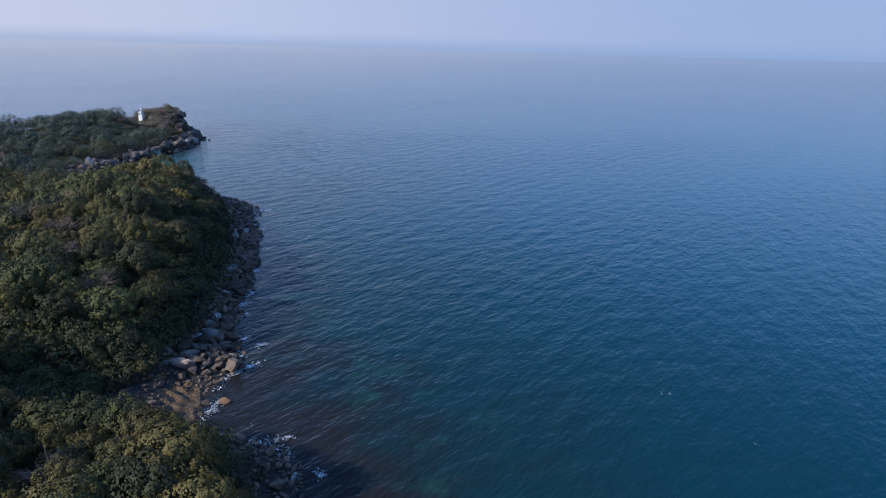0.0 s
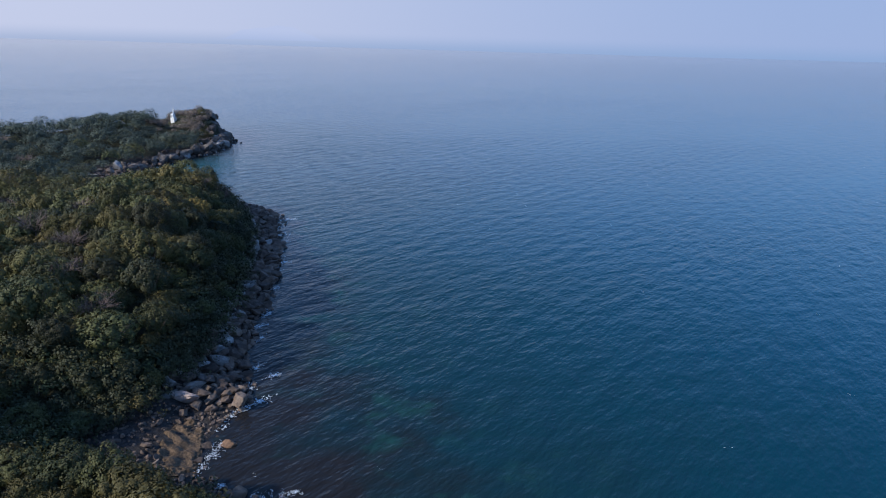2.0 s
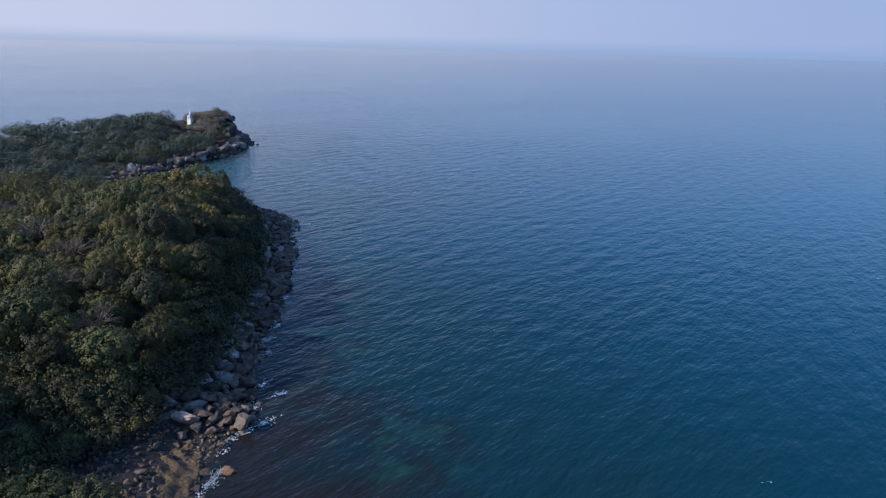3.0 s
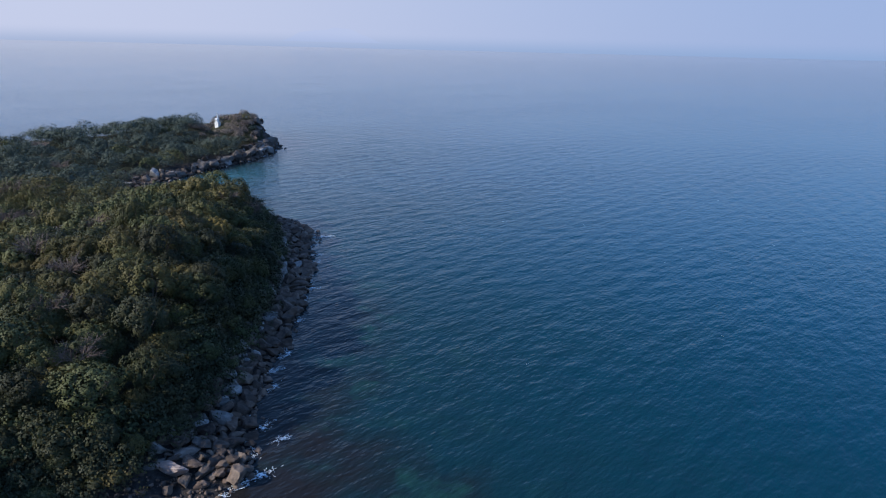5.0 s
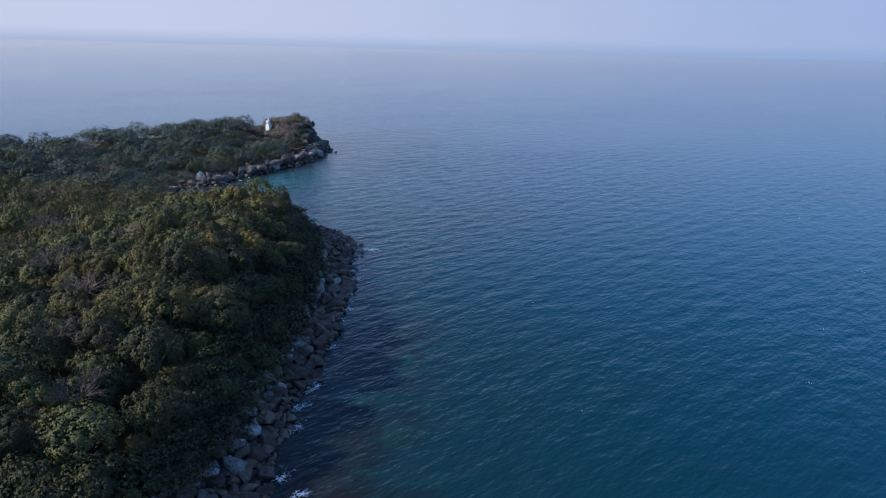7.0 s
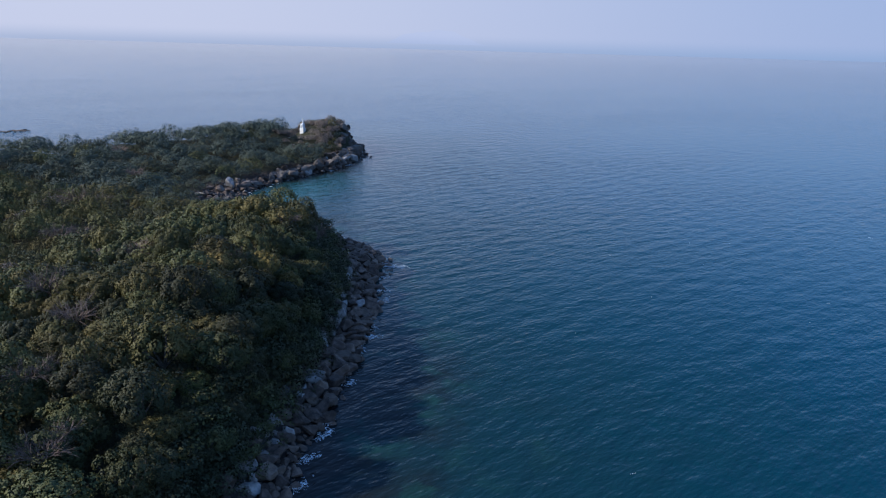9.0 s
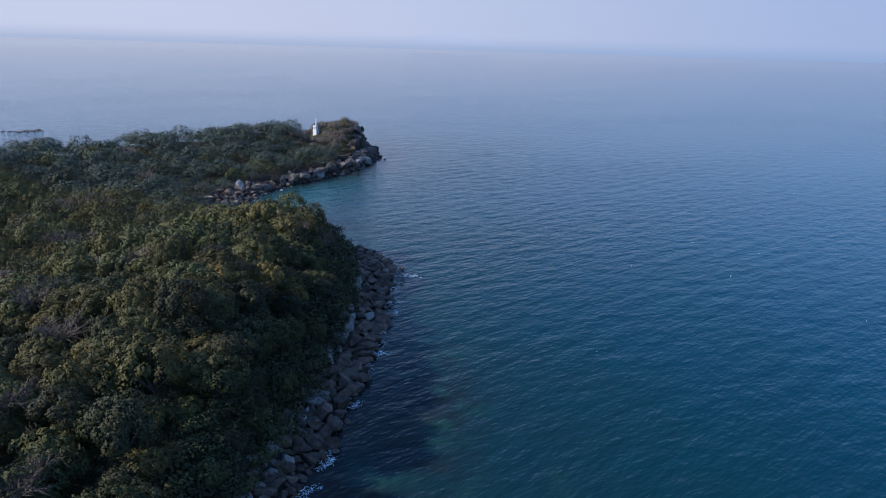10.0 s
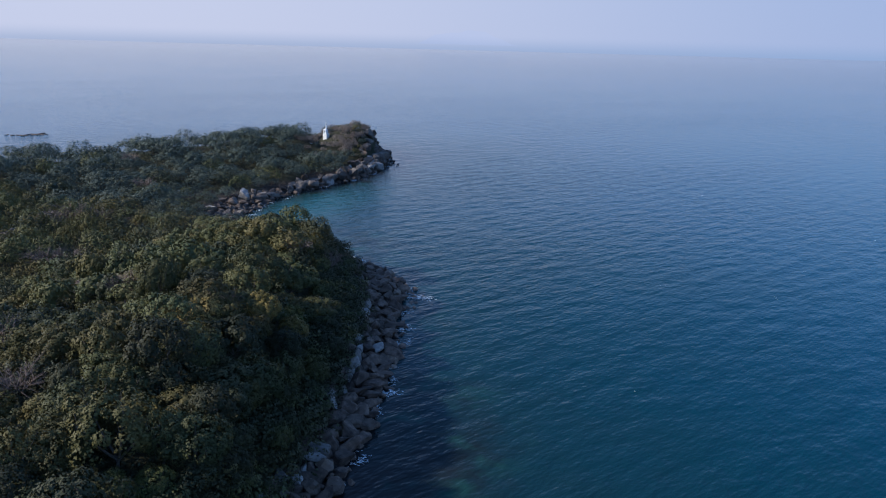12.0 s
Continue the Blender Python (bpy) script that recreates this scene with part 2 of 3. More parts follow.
def inland(x, y, outline=COAST):
    """Metres inland of an outline, the waterline as a rule; outside it is negative."""
    x, y = np.asarray(x, float), np.asarray(y, float)
    best, inside = np.full(x.shape, 1e9), np.zeros(x.shape, bool)
    for (ax, ay), (bx, by) in zip(outline, np.roll(outline, -1, axis=0)):
        dx, dy = bx - ax, by - ay
        s = np.clip(((x - ax) * dx + (y - ay) * dy) / (dx * dx + dy * dy), 0, 1)
        best = np.minimum(best, np.hypot(x - ax - s * dx, y - ay - s * dy))
        cross = (ay > y) != (by > y)
        with np.errstate(divide="ignore", invalid="ignore"):
            inside ^= cross & (x < ax + (y - ay) * dx / (dy if dy else 1e-9))
    return np.where(inside, best, -best)


def wave_noise(x, y, scale, seed=0):
    """Cheap smooth noise, about -1 to 1."""
    r = np.random.RandomState(seed + 7)
    total = 0
    for k in range(7):
        a, p, f = r.uniform(0, 6.28), r.uniform(0, 6.28), r.uniform(0.6, 1.7)
        total = total + np.sin((x * math.cos(a) + y * math.sin(a)) * f / scale * 6.28 + p)
    return total / 3.2


# hills: centre, half-lengths, turn of the long axis, height
# the 26 m one at (-92, 90) is unseen, added to shade the valley
HILLS = [(-83, 174, 35, 56, 8, 13.6), (-73, 130, 20, 17, 10, 9.6), (-98, 237, 26, 25.5, 20, 12.0), (-106.5, 145, 29, 36, 0, 10.2),
         (-42.6, 57, 38, 23, 76, 5.4), (-46, 81, 24, 10, 0, 6.2), (-84, 78, 22, 12, 0, 7.5), (-92, 50.5, 39, 27, 0, 5.6), (-208, 388, 24, 42, 22, 11.8), (-174, 428, 15.5, 26, 12, 15.3), (-191, 404, 11, 11, 0, 10.0),
         (-231, 346, 24, 43, 25, 9.5), (-253.6, 291, 29, 40, 20, 9.8), (-242, 208, 58, 54, 0, 8.8), (-116, -17, 82, 63, 0, 6.5), (-92, 90, 9, 16, 28, 26.0), (-77, 181, 5.5, 13, -23, 12.5)]


def hill(x, y):
    total = 0.0
    for cx, cy, sx, sy, turn, h in HILLS:
        c, s = math.cos(radians(turn)), math.sin(radians(turn))
        u, v = ((x - cx) * c + (y - cy) * s) / sx, (-(x - cx) * s + (y - cy) * c) / sy
        total = total + (h * np.exp(-0.5 * (u * u + v * v) ** 1.2)) ** 4
    return total ** 0.25


def step(a, b, v):
    f = np.clip((v - a) / (b - a), 0, 1)
    return f * f * (3 - 2 * f)


def dips(x, y):
    """The gully behind the main ridge and the valley that opens on the cove."""
    gully = 5.0 * np.exp(-((y - 185 - (x + 95) * 0.10) / 6.0) ** 2) * step(-77, -89, x)
    valley = 4.5 * np.exp(-((y - 105) / 8.5) ** 2) * step(-48, -60, x)
    return gully + valley


def land(x, y):
    x, y = np.asarray(x, float), np.asarray(y, float)
    d = inland(x, y) + 1.2 * wave_noise(x, y, 17, 3) + 0.6 * wave_noise(x, y, 6, 5)
    w = inland(x, y, WOOD) + 0.8 * wave_noise(x, y, 14, 6)
    top = np.maximum(hill(x, y) - dips(x, y), 1.2) + 1.5 * wave_noise(x, y, 26, 9)
    far = step(300, 318, y)
    shelf = np.where(d < 0, np.maximum(d * 0.35, -4.0), np.clip(d * 0.22, 0, 2.0))
    return shelf + (np.maximum(top, 2.0) - 2.0) * step(-2.0 - 2.5 * far, 5.5 - 2.0 * far + 8.5 * step(148, 180, y) * step(258, 236, y), w) + 0.25 * wave_noise(x, y, 3.5, 11) * step(-4, 2, d)


def ground_at(x, y):
    return float(land(np.array([x]), np.array([y]))[0])


# ---- sea ----
def spread(lo, hi, fine, reach):
    core = np.arange(lo, hi + 0.1, fine)
    out, at, gap = [], 0.0, fine
    while at < reach:
        gap *= 1.16
        at += gap
        out.append(at)
    return np.concatenate([lo - np.array(out[::-1]), core, hi + np.array(out)])


def build_sea():
    gx, gy = spread(-110, 310, 1.6, 13500), spread(55, 480, 1.6, 13500)
    x, y = np.meshgrid(gx, gy)
    fx = np.gradient(gx)[None, :] + 0 * x
    fy = np.gradient(gy)[:, None] + 0 * y
    cell = np.maximum(fx, fy)
    r = np.random.RandomState(4)
    z = np.zeros_like(x)
    for k in range(16):
        length = r.uniform(4.5, 9.0)
        a = radians(90 + CREST + r.normal(0, 22))
        z += 0.0032 * length ** 0.75 * np.sin((x * math.cos(a) + y * math.sin(a)) * 6.283 / length + r.uniform(0, 6.28)) * step(length / 2.2, length / 4, cell)
    off = -inland(x, y)
    z *= 1 - step(220, 430, np.hypot(x - 60, y - 240))
    z *= step(-2, 12, off) * 0.8 + 0.2
    nx, ny = len(gx), len(gy)
    i = np.arange(nx * ny).reshape(ny, nx)
    f = np.stack([i[:-1, :-1], i[:-1, 1:], i[1:, 1:], i[1:, :-1]], -1).reshape(-1, 4)
    me = mesh_of("sea", np.stack([x, y, z], -1).reshape(-1, 3), f, SEA, smooth=True)
    a = me.attributes.new("offshore", "FLOAT", "POINT")
    a.data.foreach_set("value", np.clip((off + 20 * step(185, 225, y) * step(290, 265, y) - 6 * step(150, 125, y)) / 160.0, 0, 1).astype(np.float32).ravel())
    # pale sand under the far cove
    sand = 0.75 * np.exp(-(((x + 139) / 17) ** 2 + ((y - 322 - (x + 139) * 0.6) / 42) ** 2) ** 1.3) * step(2, 7, off)
    a = me.attributes.new("sand", "FLOAT", "POINT")
    a.data.foreach_set("value", sand.astype(np.float32).ravel())
    far = np.hypot(x, y)
    a = me.attributes.new("ripple", "FLOAT", "POINT")
    a.data.foreach_set("value", np.clip(1.0 - 0.93 * np.log(np.maximum(far, 320) / 320) / math.log(15), 0.13, 1.0).astype(np.float32).ravel())
    a = me.attributes.new("chop", "FLOAT", "POINT")
    a.data.foreach_set("value", (0.05 + 0.045 * step(250, 900, far) - 0.02 * step(1500, 4600, far)).astype(np.float32).ravel())
    return tagged(new("sea", me), "calm deep blue sea with small wind ripples", "sea", kind="structure")


build_sea()


# ---- land ----
def build_land():
    gx, gy = np.arange(-334, -4, 2.0), np.arange(-118, 482, 2.0)
    x, y = np.meshgrid(gx, gy)
    z = land(x, y)
    nx, ny = len(gx), len(gy)
    i = np.arange(nx * ny).reshape(ny, nx)
    f = np.stack([i[:-1, :-1], i[:-1, 1:], i[1:, 1:], i[1:, :-1]], -1).reshape(-1, 4)
    keep = z.ravel()[f].max(1) > -3.5
    me = mesh_of("ground", np.stack([x, y, z], -1).reshape(-1, 3), f[keep], GROUND, smooth=True)
    return tagged(new("ground", me), "wooded coastal ground with dark soil and shingle shore", "ground", kind="structure")


build_land()


# ---- trees ----
def leaf_cloud(r, centres, radii, per_clump, size, heart):
    """Leaves on the outer faces of many clumps round the crown's heart."""
    c = np.repeat(centres, per_clump, axis=0)
    rad = np.repeat(radii, per_clump)
    out = c - np.array(heart)
    out /= np.linalg.norm(out, axis=1)[:, None] + 1e-6
    d = r.normal(size=c.shape)
    d /= np.linalg.norm(d, axis=1)[:, None]
    side = (d * out).sum(1)[:, None]
    d = np.where(side < -0.1, d - 2 * side * out, d)
    p = c + d * (rad * r.uniform(0.75, 1.05, len(rad)))[:, None]
    nrm = d + 0.35 * out + r.normal(scale=0.32, size=d.shape)
    nrm /= np.linalg.norm(nrm, axis=1)[:, None]
    t = np.cross(nrm, r.normal(size=d.shape))
    t /= np.linalg.norm(t, axis=1)[:, None]
    b = np.cross(nrm, t)
    s = (size * r.uniform(0.65, 1.25, len(rad)))[:, None]
    v = np.stack([p + t * s * 0.72, p - t * s * 0.36 + b * s * 0.54 + nrm * s * 0.06, p - t * s * 0.36 - b * s * 0.54], 1)
    soft = d + 0.35 * out + 0.6 * nrm
    soft /= np.linalg.norm(soft, axis=1)[:, None]
    return v.reshape(-1, 3), np.arange(len(v) * 3).reshape(-1, 3), np.repeat(soft, 3, axis=0)


def foliage(name, verts, faces, normals, mats, slots=None):
    """Leaves as one mesh, shaded softly over each clump."""
    me = mesh_of(name, verts, faces, mats, slots, smooth=True)
    me.normals_split_custom_set_from_vertices(normals.astype(np.float32))
    return me


def crown_clumps(r, radius, tall, base, count):
    """Clump centres on a domed crown with a few lobes."""
    heart = (0.0, 0.0, base + tall * 0.25)
    lobes, p1, p2 = r.randint(3, 6), r.uniform(0, 6.28), r.uniform(0, 6.28)
    cs, rs = [], []
    for k in range(count):
        u = (k + 0.5) / count
        z = 1.0 - 1.28 * u                       # even over the dome, a little below its rim
        a = k * 2.39996 + r.normal(0, 0.25)
        q = math.sqrt(max(0.0, 1 - z * z))
        w = 1 + 0.13 * math.sin(lobes * a + p1) * q + 0.10 * math.sin(2 * lobes * a + 3 * z + p2) + r.normal(0, 0.12)
        cs.append((radius * 0.84 * w * q * math.cos(a), radius * 0.84 * w * q * math.sin(a), heart[2] + tall * 0.54 * w * z))
        rs.append(radius * r.uniform(0.15, 0.26) * (100 / count) ** 0.35)
    return np.array(cs), np.array(rs), heart


def tube(verts, faces, a, b, ra, rb, sides=5):
    a, b = Vector(a), Vector(b)
    q = (b - a).to_track_quat("Z", "Y")
    k = len(verts)
    for p, rad in ((a, ra), (b, rb)):
        for s in range(sides):
            w = 6.2832 * s / sides
            verts.append(p + q @ Vector((rad * math.cos(w), rad * math.sin(w), 0)))
    for s in range(sides):
        faces.append((k + s, k + (s + 1) % sides, k + sides + (s + 1) % sides, k + sides + s))


def trunk_mesh(r, radius, fork, base, tall):
    verts, faces = [], []
    lean = Vector((r.normal(0, 0.25), r.normal(0, 0.25), 0))
    mid = Vector((0, 0, fork)) + lean
    tube(verts, faces, (0, 0, -0.8), mid, 0.24, 0.16, 7)
    for k in range(6):
        a = 6.28 * k / 6 + r.uniform(-0.3, 0.3)
        q = r.uniform(0.45, 0.85)
        tip = Vector((radius * q * math.cos(a), radius * q * math.sin(a), base + tall * r.uniform(0.35, 0.7)))
        el = mid.lerp(tip, 0.5) + Vector((0, 0, -0.3))
        tube(verts, faces, mid, el, 0.12, 0.08)
        tube(verts, faces, el, tip, 0.08, 0.03)
        for j in range(2):
            tw = tip + Vector((r.normal(0, 0.7), r.normal(0, 0.7), r.uniform(0.2, 0.8)))
            tube(verts, faces, el.lerp(tip, 0.5), tw, 0.04, 0.015, 4)
    return mesh_of("trunk", [tuple(v) for v in verts], faces, BARK)


def template(seed, species, clumps=40, per_clump=100, leaf=0.23):
    """One tree's meshes, 8 m high: a trunk with limbs and a crown."""
    r = np.random.RandomState(seed)
    radius = r.uniform(3.1, 3.9)
    tall, base = radius * r.uniform(1.15, 1.4), r.uniform(2.6, 3.4)
    cs, rs, heart = crown_clumps(r, radius, tall, base, clumps)
    v, f, n = leaf_cloud(r, cs, rs, per_clump, leaf, heart)
    return trunk_mesh(r, radius, base * 0.6, base, tall), foliage("crown", v, f, n, LEAF[species])


SPECIES = [("broadleaf_tree", "evergreen broadleaf tree with a dense rounded green crown"),
           ("broadleaf_tree", "dark green evergreen tree with a dense domed crown"),
           ("broadleaf_tree", "olive green broadleaf tree with a lumpy crown"),
           ("broadleaf_tree", "golden yellow leaved tree among the green woods"),
           ("shrub", "dry brown shrub with thin wind-bent leaves"),
           ("broadleaf_tree", "bright lime green young tree with a leafy crown")]
NEAR = {(s, k): template(100 + 10 * s + k, s) for s in range(6) for k in range(3)}


def far_template(seed, clumps, leaves, size):
    r = np.random.RandomState(seed)
    cs, rs, heart = crown_clumps(r, r.uniform(3.1, 3.9), r.uniform(3.8, 5.0), 2.9, clumps)
    return leaf_cloud(r, cs, rs * 1.05, leaves, size, heart)


MID = [far_template(500 + k, 46, 28, 0.37) for k in range(6)]
FAR = [far_template(520 + k, 42, 27, 0.28) for k in range(6)]


def plant_sites():
    """Where trees stand: a jittered grid over the wooded land, denser in the scrub of the far tip."""
    r = np.random.RandomState(11)
    xs, ys = [], []
    for gap, y0, y1 in ((5.1, 36, 264), (6.6, 264, 402), (3.1, 402, 470), (6.4, -70, 36)):
        gx, gy = np.meshgrid(np.arange(-292, -8, gap), np.arange(y0, y1, gap))
        gx = gx + (np.arange(gx.shape[0]) % 2 * gap / 2)[:, None]
        xs.append((gx + r.uniform(-0.36, 0.36, gx.shape) * gap).ravel())
        ys.append((gy + r.uniform(-0.36, 0.36, gx.shape) * gap).ravel())
    x, y = np.concatenate(xs), np.concatenate(ys)
    w = inland(x, y, WOOD)
    keep = w > 0.7 + 0.6 * wave_noise(x, y, 19, 21) + 2.4 * step(330, 345, y) * step(452, 436, y)
    # open ground round the lighthouse
    keep &= (np.hypot(x + 181, y - 416) > 4) & (np.hypot(x + 178, y - 411) > 6.0)
    # woods that lie behind the ridges are left out
    west = np.minimum.reduce([1.3 - 0.757 * y, 1.7 - 0.99 * (y - 38.8), 0.5 - 1.17 * (y - 54.6), -1.9 - 1.27 * (y - 71), -9.9 - 1.43 * (y - 95.3)]) - 22
    keep &= ((x > west) | ((y < 36) & (x > -64))) & (x > -235 - np.clip(397 - y, 0, 180) * 0.465)
    keep &= ~((y > 402) & (x < -207))
    x, y, w = x[keep], y[keep], w[keep]
    return x, y, w, land(x, y), r


def on_tip(x, y):
    return math.hypot(x + 174, (y - 424) * 0.6) < 21


def species_at(x, y, r):
    if on_tip(x, y):
        u = r.rand()
        return 4 if u < 0.68 else 6 if u < 0.88 else 2
    gold = math.exp(-(((x + 77 - (y - 181) * 0.43) / 4.0) ** 2 + ((y - 183) / 12) ** 2))
    if gold > 0.3 and r.rand() < 0.7:
        return 3
    u = r.rand()
    # valley trees get mostly dark leaves: its shade put into their colour
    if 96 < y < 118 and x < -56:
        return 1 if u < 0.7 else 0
    if y < 94:
        return 0 if u < 0.36 else 1 if u < 0.44 else 2
    # more dark leaves on the east slope, again shade put into colour
    if x > -72 and 132 < y < 178:
        return 0 if u < 0.40 else 1 if u < 0.80 else 2
    # far trees mostly take the leaf colour that carries the haze
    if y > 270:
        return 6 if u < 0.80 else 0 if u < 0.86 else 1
    return 0 if u < 0.52 else 1 if u < 0.70 else 2 if u < 0.985 else 4


def plant_trees():
    x, y, d, z, r = plant_sites()
    near = np.argsort(np.hypot(x + 40, (y - 135) * 0.8) + np.where(x < -102, 60, 0) + np.where(y > 262, 200, 0))
    chosen = set(near[:290].tolist())
    verts, faces, normals, slots, count = [], [], [], [], 0
    for k in range(len(x)):
        s = species_at(x[k], y[k], r)
        size = r.choice([r.uniform(0.6, 0.85), r.uniform(0.8, 1.05), r.uniform(1.05, 1.3)], p=[0.34, 0.44, 0.22])
        size *= 0.62 + 0.38 * min(1, max(0, d[k] / 9)) if y[k] > 95 else 0.45 + 0.60 * min(1, max(0, (d[k] + 1) / 11))
        if on_tip(x[k], y[k]):
            size *= 0.55
        elif y[k] > 264:
            size *= 1.27 if x[k] > -225 - min(180, max(0, 397 - y[k])) * 0.465 else 0.8
        if 213 < y[k] < 264 and d[k] < 10:
            size *= 0.78
        if 96 < y[k] < 117 and x[k] > -90:
            size *= 0.68
        for bx, by in ((-62.6, 146.5), (-73, 199)):
            if math.hypot(x[k] - bx, y[k] - by) < 3.0:
                s, size = 5, 0.62
        turn, kind = r.uniform(0, 360), r.randint(3)
        tall = size * r.uniform(0.78, 1.2) * (0.81 if y[k] > 264 and not on_tip(x[k], y[k]) else 1.0)
        m = pose(x[k], y[k], z[k] - 0.2, r.normal(0, 3), r.normal(0, 3), turn) @ Matrix.Diagonal((size * r.uniform(0.92, 1.25), size * r.uniform(0.88, 1.15), tall, 1))
        if k in chosen:
            name, label = SPECIES[s]
            trunk, crown = NEAR[(s, kind)]
            tree = tagged(new(name), label, "shrub" if s == 4 else "tree", group="trees on the wooded headland")
            tree.matrix_world = m
            part_mesh("trunk", trunk, tree)
            part_mesh("crown", crown, tree)
        else:
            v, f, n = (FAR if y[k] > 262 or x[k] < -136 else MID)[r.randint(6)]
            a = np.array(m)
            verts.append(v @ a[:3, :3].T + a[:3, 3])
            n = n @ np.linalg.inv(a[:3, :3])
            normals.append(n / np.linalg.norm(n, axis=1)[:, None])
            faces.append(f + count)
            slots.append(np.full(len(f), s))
            count += len(v)
    me = foliage("woodland", np.concatenate(verts), np.concatenate(faces), np.concatenate(normals), LEAF, np.concatenate(slots))
    tagged(new("woodland", me), "dense evergreen woodland covering the far headland", "woodland", kind="stuff")


plant_trees()


def plant_undergrowth():
    """Low bushes that close the ground between the trunks."""
    r = np.random.RandomState(17)
    gx, gy = np.meshgrid(np.arange(-126, -14, 1.8), np.arange(55, 270, 1.8))
    x, y = (gx + r.uniform(-0.8, 0.8, gx.shape)).ravel(), (gy + r.uniform(-0.8, 0.8, gx.shape)).ravel()
    w = inland(x, y, WOOD)
    keep = (w > np.where(y < 97, 0.6, -1.2)) & ((w < 7) | ((np.abs(y - 108) < 14) & (x > -90)) | (r.rand(len(x)) < 0.14))
    x, y = x[keep], y[keep]
    z = land(x, y)
    verts, faces, normals, slots, count = [], [], [], [], 0
    bushes = []
    for k in range(4):
        c = r.normal(scale=(0.8, 0.8, 0.35), size=(9, 3)) + (0, 0, 0.9)
        bushes.append(leaf_cloud(r, c, r.uniform(0.5, 0.8, 9), 30, 0.185, (0, 0, 0)))
    for k in range(len(x)):
        v, f, n = bushes[r.randint(4)]
        normals.append(n)
        verts.append(v * r.uniform(1.0, 2.1) + (x[k], y[k], z[k]))
        faces.append(f + count)
        slots.append(np.full(len(f), r.choice(3, p=[0.2, 0.77, 0.03])))
        count += len(v)
    me = foliage("undergrowth", np.concatenate(verts), np.concatenate(faces), np.concatenate(normals), LEAF[:3], np.concatenate(slots))
    tagged(new("undergrowth", me), "dark green undergrowth filling gaps between trees", "undergrowth", kind="stuff")


plant_undergrowth()


def bare_meshes(seed):
    """A leafless tree: trunk and limbs, and a fan of fine twigs."""
    r = np.random.RandomState(seed)
    tv, tf, wv, wf = [], [], [], []
    fork = Vector((0, 0, 3.2))
    tube(tv, tf, (0, 0, -0.6), fork, 0.22, 0.15, 7)
    for k in range(9):
        a = 6.283 * k / 9 + r.normal(0, 0.2)
        out = r.uniform(1.2, 2.6)
        tip = Vector((out * math.cos(a), out * math.sin(a), r.uniform(4.6, 6.0)))
        mid = fork.lerp(tip, 0.5) + Vector((0, 0, -0.25))
        tube(tv, tf, fork, mid, 0.10, 0.07)
        tube(tv, tf, mid, tip, 0.07, 0.03)
        for j in range(13):
            p = mid.lerp(tip, r.uniform(0.1, 1.0))
            q = p + Vector((math.cos(a), math.sin(a), 1.0)) * r.uniform(0.4, 0.9) + Vector(r.normal(0, 0.5, 3))
            tube(wv, wf, p, q, 0.045, 0.022, 3)
            for i in range(4):
                e = q + (q - p) * r.uniform(0.2, 0.7) + Vector(r.normal(0, 0.35, 3))
                tube(wv, wf, p.lerp(q, r.uniform(0.5, 1.0)), e, 0.026, 0.012, 3)
    return mesh_of("trunk", [tuple(v) for v in tv], tf, TWIG), mesh_of("twig_crown", [tuple(v) for v in wv], wf, TWIG)


def plant_bare_trees():
    r = np.random.RandomState(23)
    kinds = [bare_meshes(300 + k) for k in range(4)]
    spots = [(-65.9, 126.3, 1.15), (-100, 162, 1.15), (-153, 217, 1.3), (-149, 221, 1.2), (-87, 154, 1.0), (-77, 136, 1.0), (-177.5, 250, 1.5), (-173, 254, 1.3),
             (-108, 195, 1.0), (-92, 217, 1.0), (-116, 181, 1.0), (-194, 298, 1.2), (-218, 318, 1.2), (-85, 237, 1.0), (-81, 186, 1.0), (-46, 73, 0.9), (-79, 185, 1.0), (-36, 84, 0.7), (-88, 226, 1.0)]
    for x, y, s in spots:
        trunk, twigs = kinds[r.randint(4)]
        tree = tagged(new("bare_tree"), "leafless tree with pinkish grey twigs among evergreens", "tree", group="bare trees in the wood")
        tree.matrix_world = pose(x, y, ground_at(x, y) - 0.3, 0, 0, r.uniform(0, 360)) @ Matrix.Diagonal((s * 1.05, s * 0.95, s * 0.95, 1))
        part_mesh("trunk", trunk, tree)
        part_mesh("twig_crown", twigs, tree)


plant_bare_trees()


# ---- rocks ----
def rock_mesh(seed, mat, cuts=8, hard=0.7, smooth=True, detail=3):
    """A boulder about 1 m across: a ball worn by flat breaks, with a rough skin."""
    r = np.random.RandomState(seed)
    bm = bmesh.new()
    bmesh.ops.create_icosphere(bm, subdivisions=detail, radius=0.5)
    scale = Vector((r.uniform(1.35, 1.85), r.uniform(1.05, 1.35), r.uniform(0.75, 1.1)))
    planes = []
    for k in range(cuts):
        n = Vector(r.normal(size=3)).normalized()
        planes.append((n, r.uniform(0.20, 0.40)))
    for v in bm.verts:
        p = v.co.copy()
        for n, h in planes:
            over = p.dot(n) - h
            if over > 0:
                p -= n * over * hard
        p += p.normalized() * (noise.noise(p * 3.1 + Vector((seed, 0, 0))) * 0.07 + noise.noise(p * 11 + Vector((0, seed, 0))) * 0.035)
        v.co = Vector((p.x * scale.x, p.y * scale.y, p.z * scale.z))
    me = bpy.data.meshes.new("boulder")
    bm.to_mesh(me)
    bm.free()
    me.materials.append(mat)
    me.polygons.foreach_set("use_smooth", np.full(len(me.polygons), smooth))
    return me


def plain(me):
    return np.array([tuple(p.co) for p in me.vertices]), np.array([tuple(p.vertices) for p in me.polygons])


